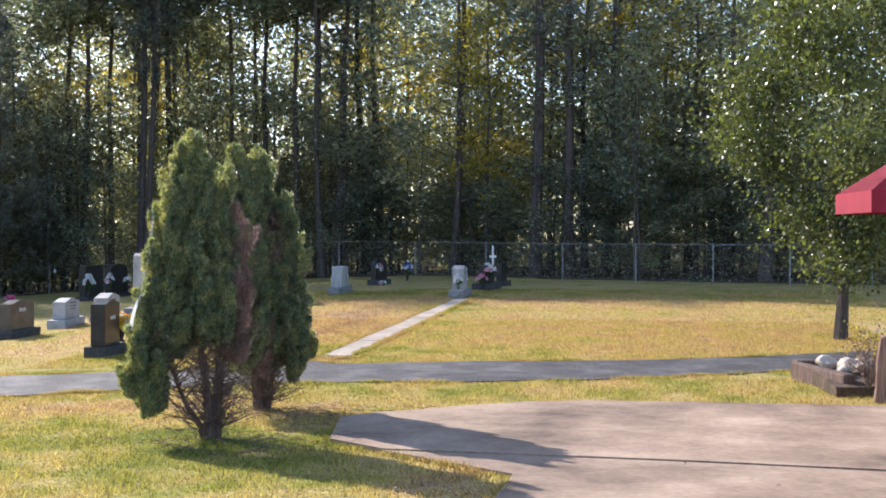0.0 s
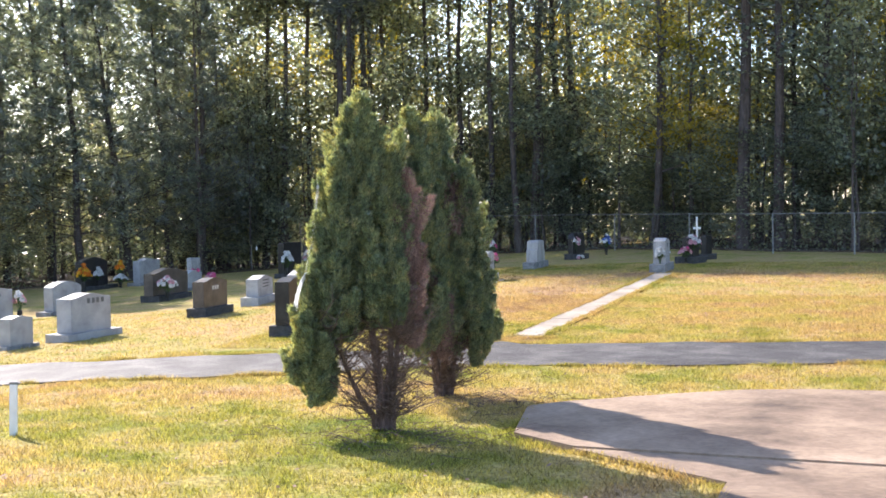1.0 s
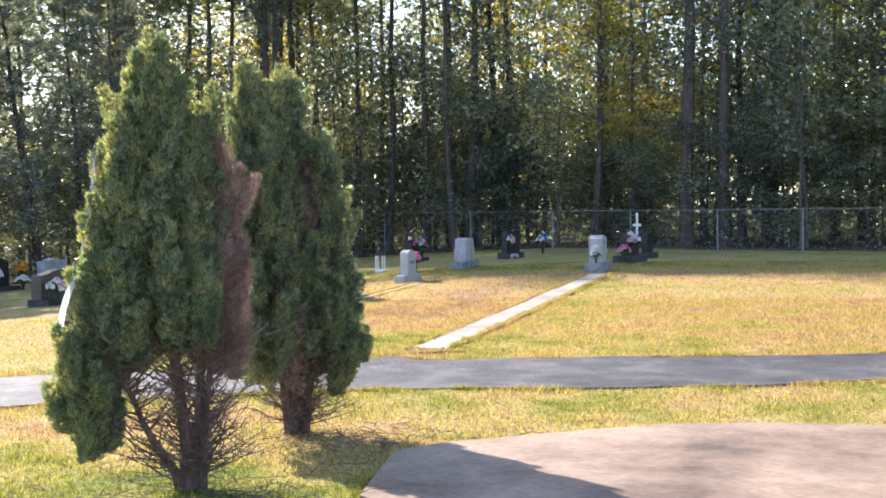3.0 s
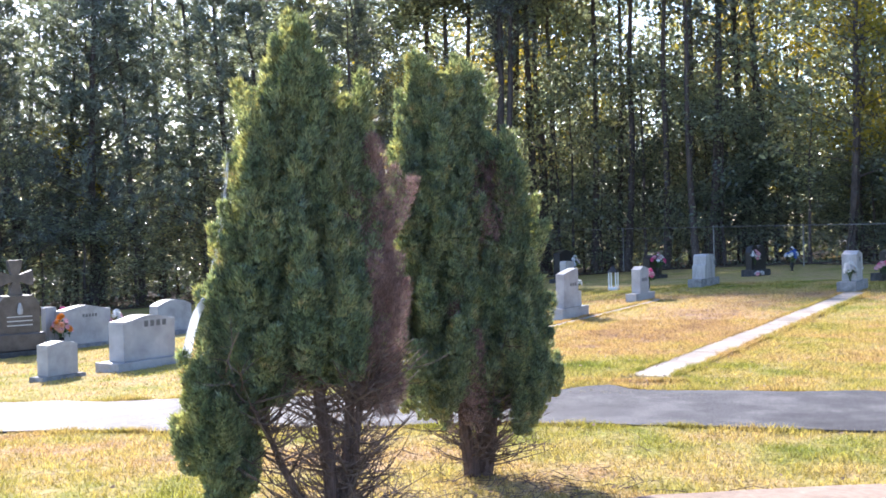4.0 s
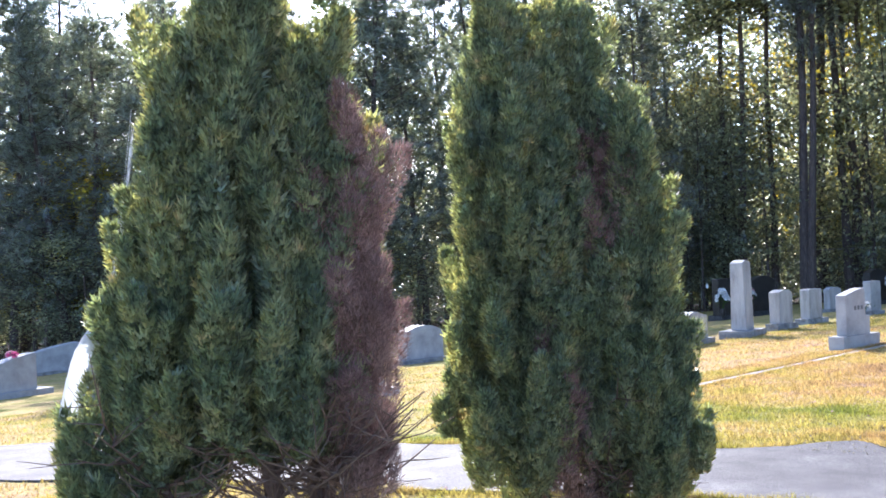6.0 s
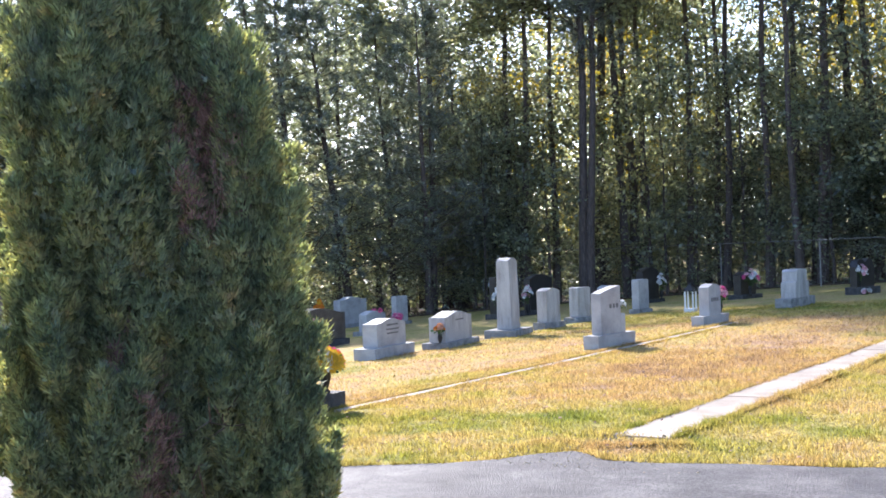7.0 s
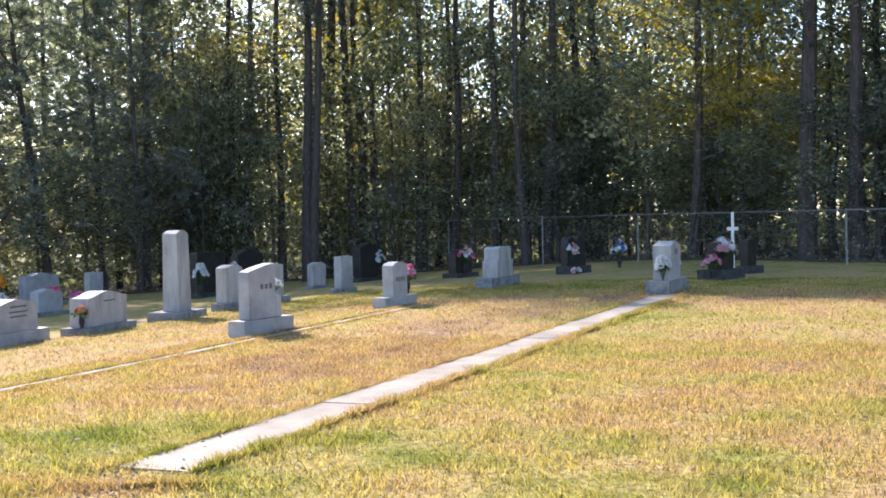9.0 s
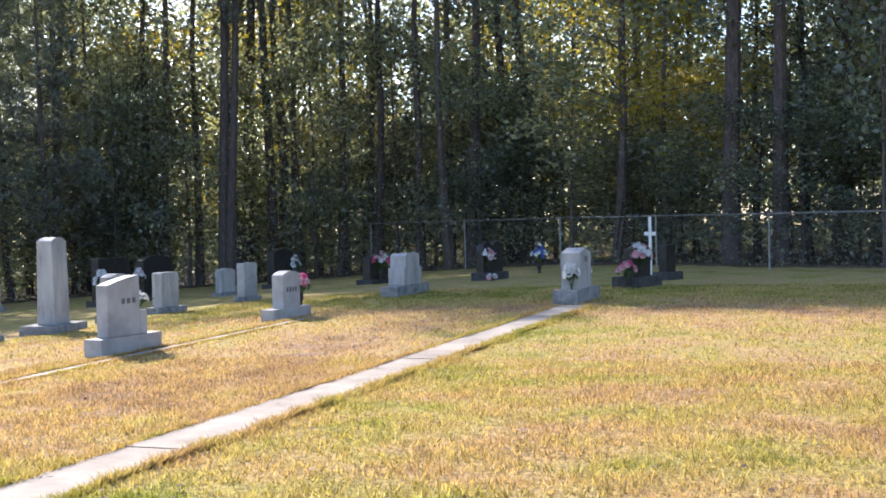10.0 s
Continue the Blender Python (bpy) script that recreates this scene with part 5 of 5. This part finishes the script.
def netting():
    t = thing("web_netting", pose(-4.42, 10.6, 0), "torn white netting draped over side of arborvitae", "netting")
    rs = np.random.RandomState(9)
    for k in range(9):
        a = rs.normal(0, 1, 6)
        bm = bmesh.new()
        tube(bm, [(0.05 + 0.008 * a[0], 0.14, 1.8 + 0.05 * a[1]), (0.028 + 0.008 * a[2], 0.1, 1.5), (0.0 + 0.014 * a[3], 0.05, 1.25), (-0.035 + 0.022 * a[4], 0.0, 1.02 + 0.02 * a[5])], [0.0009] * 4, 4)
        part("strand", bm, M_WEB, t)
    # a thin sheet that bulges over the low lobe
    v, f = [], []
    n, m = 14, 6
    for i in range(n + 1):
        for j in range(m + 1):
            u, q = i / n, j / m - 0.5
            bulge = 0.012 * math.sin(math.pi * u)
            v.append((0.01 - 0.11 * u - bulge + 0.06 * q * q, -0.01 - 0.09 * u + 0.08 * q, 1.1 - 0.1 * u - 0.24 * u * u + 0.004 * rs.normal()))
    for i in range(n):
        for j in range(m):
            a = i * (m + 1) + j
            f.append((a, a + 1, a + m + 2, a + m + 1))
    part("sheet", quick_mesh("sheet", np.array(v), np.array(f)), M_WEB, t, "thin whitish sheet of netting", True)


netting()


def pear_tree():
    t = broadleaf_tree("shade_tree", "young broad-crowned green shade tree with dark trunk", 7.2, 2.6, 0.2, 38000, 0.085, 301, M_PEAR, 0.12, "", 0.34)
    t.matrix_world = pose(4.08, 22.3, gzf(4.08, 22.3))


pear_tree()


def planting_bed():
    t = thing("planting_bed", Matrix(), "raised timber-edged bed with pale rocks and dry shrubs", "planter")
    z = gzf(2.8, 15.6)
    bm = bmesh.new()
    box(bm, -0.08, 0.08, -0.6, 0.85, -0.1, 0.24, 0.02)
    o = part("edging", bm, M_WOOD, t)
    o.matrix_local = pose(2.72, 15.75, z, 0, 0, 18)
    bm = bmesh.new()
    box(bm, -0.06, 1.9, -0.08, 0.08, -0.1, 0.24, 0.02)
    o = part("edging", bm, M_WOOD, t)
    o.matrix_local = pose(2.52, 16.75, z, 0, 0, 18)
    o = sheet("soil", [(2.7, 14.95), (2.5, 16.6), (4.4, 17.2), (4.9, 15.5)], 0.15, 0.3, M_LITTER, 0.3, t, 0.08)
    rs = np.random.RandomState(8)
    for k, (x, y, r) in enumerate(((2.82, 16.3, 0.15), (3.05, 16.15, 0.13), (3.0, 15.85, 0.1), (3.3, 16.35, 0.12), (2.9, 15.6, 0.08), (3.2, 15.9, 0.09))):
        bm = bmesh.new()
        bmesh.ops.create_icosphere(bm, subdivisions=2, radius=r)
        for v in bm.verts:
            v.co *= 1 + 0.5 * noise.noise(v.co * 6 + Vector((k * 9, 0, 0)))
            v.co.z *= 0.7
        o = part("rock", bm, M_ROCK, t)
        o.location = (x, y, z + 0.22 + 0.3 * r)
    for k, (x, y, h) in enumerate(((3.2, 15.3, 0.85), (3.7, 15.6, 1.0), (3.4, 14.9, 0.7), (3.1, 15.0, 0.55))):
        s = thing("dry_shrub", pose(x, y, z + 0.1), "sparse dry leafless shrub in raised bed", "shrub", "dry shrubs in the bed")
        bm = bmesh.new()
        cs = []
        for i in range(16):
            a = rs.uniform(0, 6.28)
            lp = limb_points((0, 0, 0), (math.cos(a) * 0.6, math.sin(a) * 0.6, 1), h * rs.uniform(0.6, 1.0), 0.1, rs, 4)
            tube(bm, lp, [0.009, 0.007, 0.005, 0.004, 0.002], 4)
            for m in (2, 3, 4):
                q = limb_points(lp[m], (rs.normal(), rs.normal(), 0.5), 0.2, 0.1, rs, 2)
                tube(bm, q, [0.004, 0.003, 0.001], 3)
                cs.append(tuple(q[-1]))
        part("branches", bm, M_TWIG, s)
        c = np.repeat(np.array(cs), 3, axis=0) + rs.normal(0, 0.04, (3 * len(cs), 3))
        part("leaves", quick_mesh("leaves", *leaf_quads(c, 0.045, rs)), M_DEAD if k % 2 else M_YELLOWLEAF, s)
    for x, y, h, tilt in ((3.12, 14.55, 0.8, 3), (3.3, 14.6, 0.72, -4)):
        p = thing("timber_post", pose(x, y, gzf(x, y), tilt, tilt, 10), "short rough reddish timber post beside bed", "post", "timber posts by the bed")
        bm = bmesh.new()
        tube(bm, [(0, 0, -0.15), (0.01, 0, 0.2), (0, 0.01, 0.5), (0.01, 0, h - 0.03), (0, 0, h)], [0.075, 0.07, 0.068, 0.064, 0.04], 9)
        part("post_body", bm, M_POST, p)


planting_bed()


def canopy():
    """A red hipped fabric canopy on slim posts beside the pad."""
    x, y = 3.47, 12.3
    t = thing("garden_canopy", pose(x, y, gzf(x, y) + 0.03), "red fabric canopy with sloping roof on slim metal posts", "canopy")
    zb, zv, zt = 2.19, 2.4, 2.95
    w, d = 1.1, 0.9
    bm = bmesh.new()
    lo = [bm.verts.new(p) for p in ((-w, -d, zv), (w, -d, zv), (w, d, zv), (-w, d, zv))]
    hi = [bm.verts.new(p) for p in ((-0.35, 0, zt), (0.35, 0, zt))]
    bm.faces.new((lo[0], lo[1], hi[1], hi[0]))
    bm.faces.new((lo[2], lo[3], hi[0], hi[1]))
    bm.faces.new((lo[3], lo[0], hi[0]))
    bm.faces.new((lo[1], lo[2], hi[1]))
    r = bmesh.ops.solidify(bm, geom=bm.faces[:], thickness=0.01)
    part("roof", bm, M_RED, t)
    for (x0, x1, y0, y1) in ((-w - 0.006, -w + 0.006, -d, d), (w - 0.006, w + 0.006, -d, d), (-w, w, -d - 0.006, -d + 0.006), (-w, w, d - 0.006, d + 0.006)):
        bm = bmesh.new()
        box(bm, x0, x1, y0, y1, zb, zv)
        part("valance", bm, M_RED, t)
    for a in (0.0, w - 0.05):
        for b in (-d + 0.05, d - 0.05):
            bm = bmesh.new()
            tube(bm, [(a, b, -0.02), (a, b, zv - 0.02)], [0.022, 0.022], 8)
            part("post", bm, M_STEEL, t)


canopy()


# ---------- fallen leaves ----------
def fallen_leaves():
    rs = np.random.RandomState(31)
    n = 1000
    px, py = rs.uniform(-9, 5, n), rs.uniform(8, 27, n)
    keep = ~(inside(px, py, ROAD) | (inside(px, py, PAD_OUTLINE) & (rs.uniform(0, 1, n) < 0.85)))
    px, py = px[keep], py[keep]
    pz = gz(px, py) + np.where(inside(px, py, PAD_OUTLINE), 0.041, 0.03)
    c = np.stack([px, py, pz], -1)
    n = len(c)
    a = rs.uniform(0, 6.28, n)
    s = rs.uniform(0.012, 0.03, n)
    u = np.stack([np.cos(a) * s, np.sin(a) * s, rs.uniform(0, 0.01, n)], -1)
    w = np.stack([-np.sin(a) * s * 0.6, np.cos(a) * s * 0.6, rs.uniform(0, 0.008, n)], -1)
    v = np.stack([c - u, c + w, c + u, c - w], 1).reshape(-1, 3)
    o = obj("fallen_leaves", quick_mesh("fallen_leaves", v, np.arange(4 * n).reshape(-1, 4)), M_DEAD)
    tagged(o, "scattered dry brown fallen leaves", "leaves", kind="stuff")


fallen_leaves()


def fallen_twigs():
    rs = np.random.RandomState(61)
    bm = bmesh.new()
    for _ in range(260):
        k = rs.randint(2)
        x, y = ((-3.6, 10.7), (-3.5, 12.8))[k]
        x, y = x + rs.normal(0, 0.55), y + rs.normal(0, 0.45)
        if inside(np.array([x]), np.array([y]), PAD_OUTLINE)[0]:
            continue
        a, ln = rs.uniform(0, 6.28), rs.uniform(0.06, 0.35)
        z = gzf(x, y) + 0.02
        tube(bm, [(x, y, z), (x + math.cos(a) * ln * 0.5, y + math.sin(a) * ln * 0.5, z + rs.uniform(0, 0.05)), (x + math.cos(a + 0.2) * ln, y + math.sin(a + 0.2) * ln, z + rs.uniform(-0.01, 0.04))], [0.004, 0.003, 0.0015], 4)
    tagged(obj("fallen_twigs", bm, M_TWIG), "dry grey-brown twigs lying under arborvitae", "twigs", kind="stuff")


fallen_twigs()
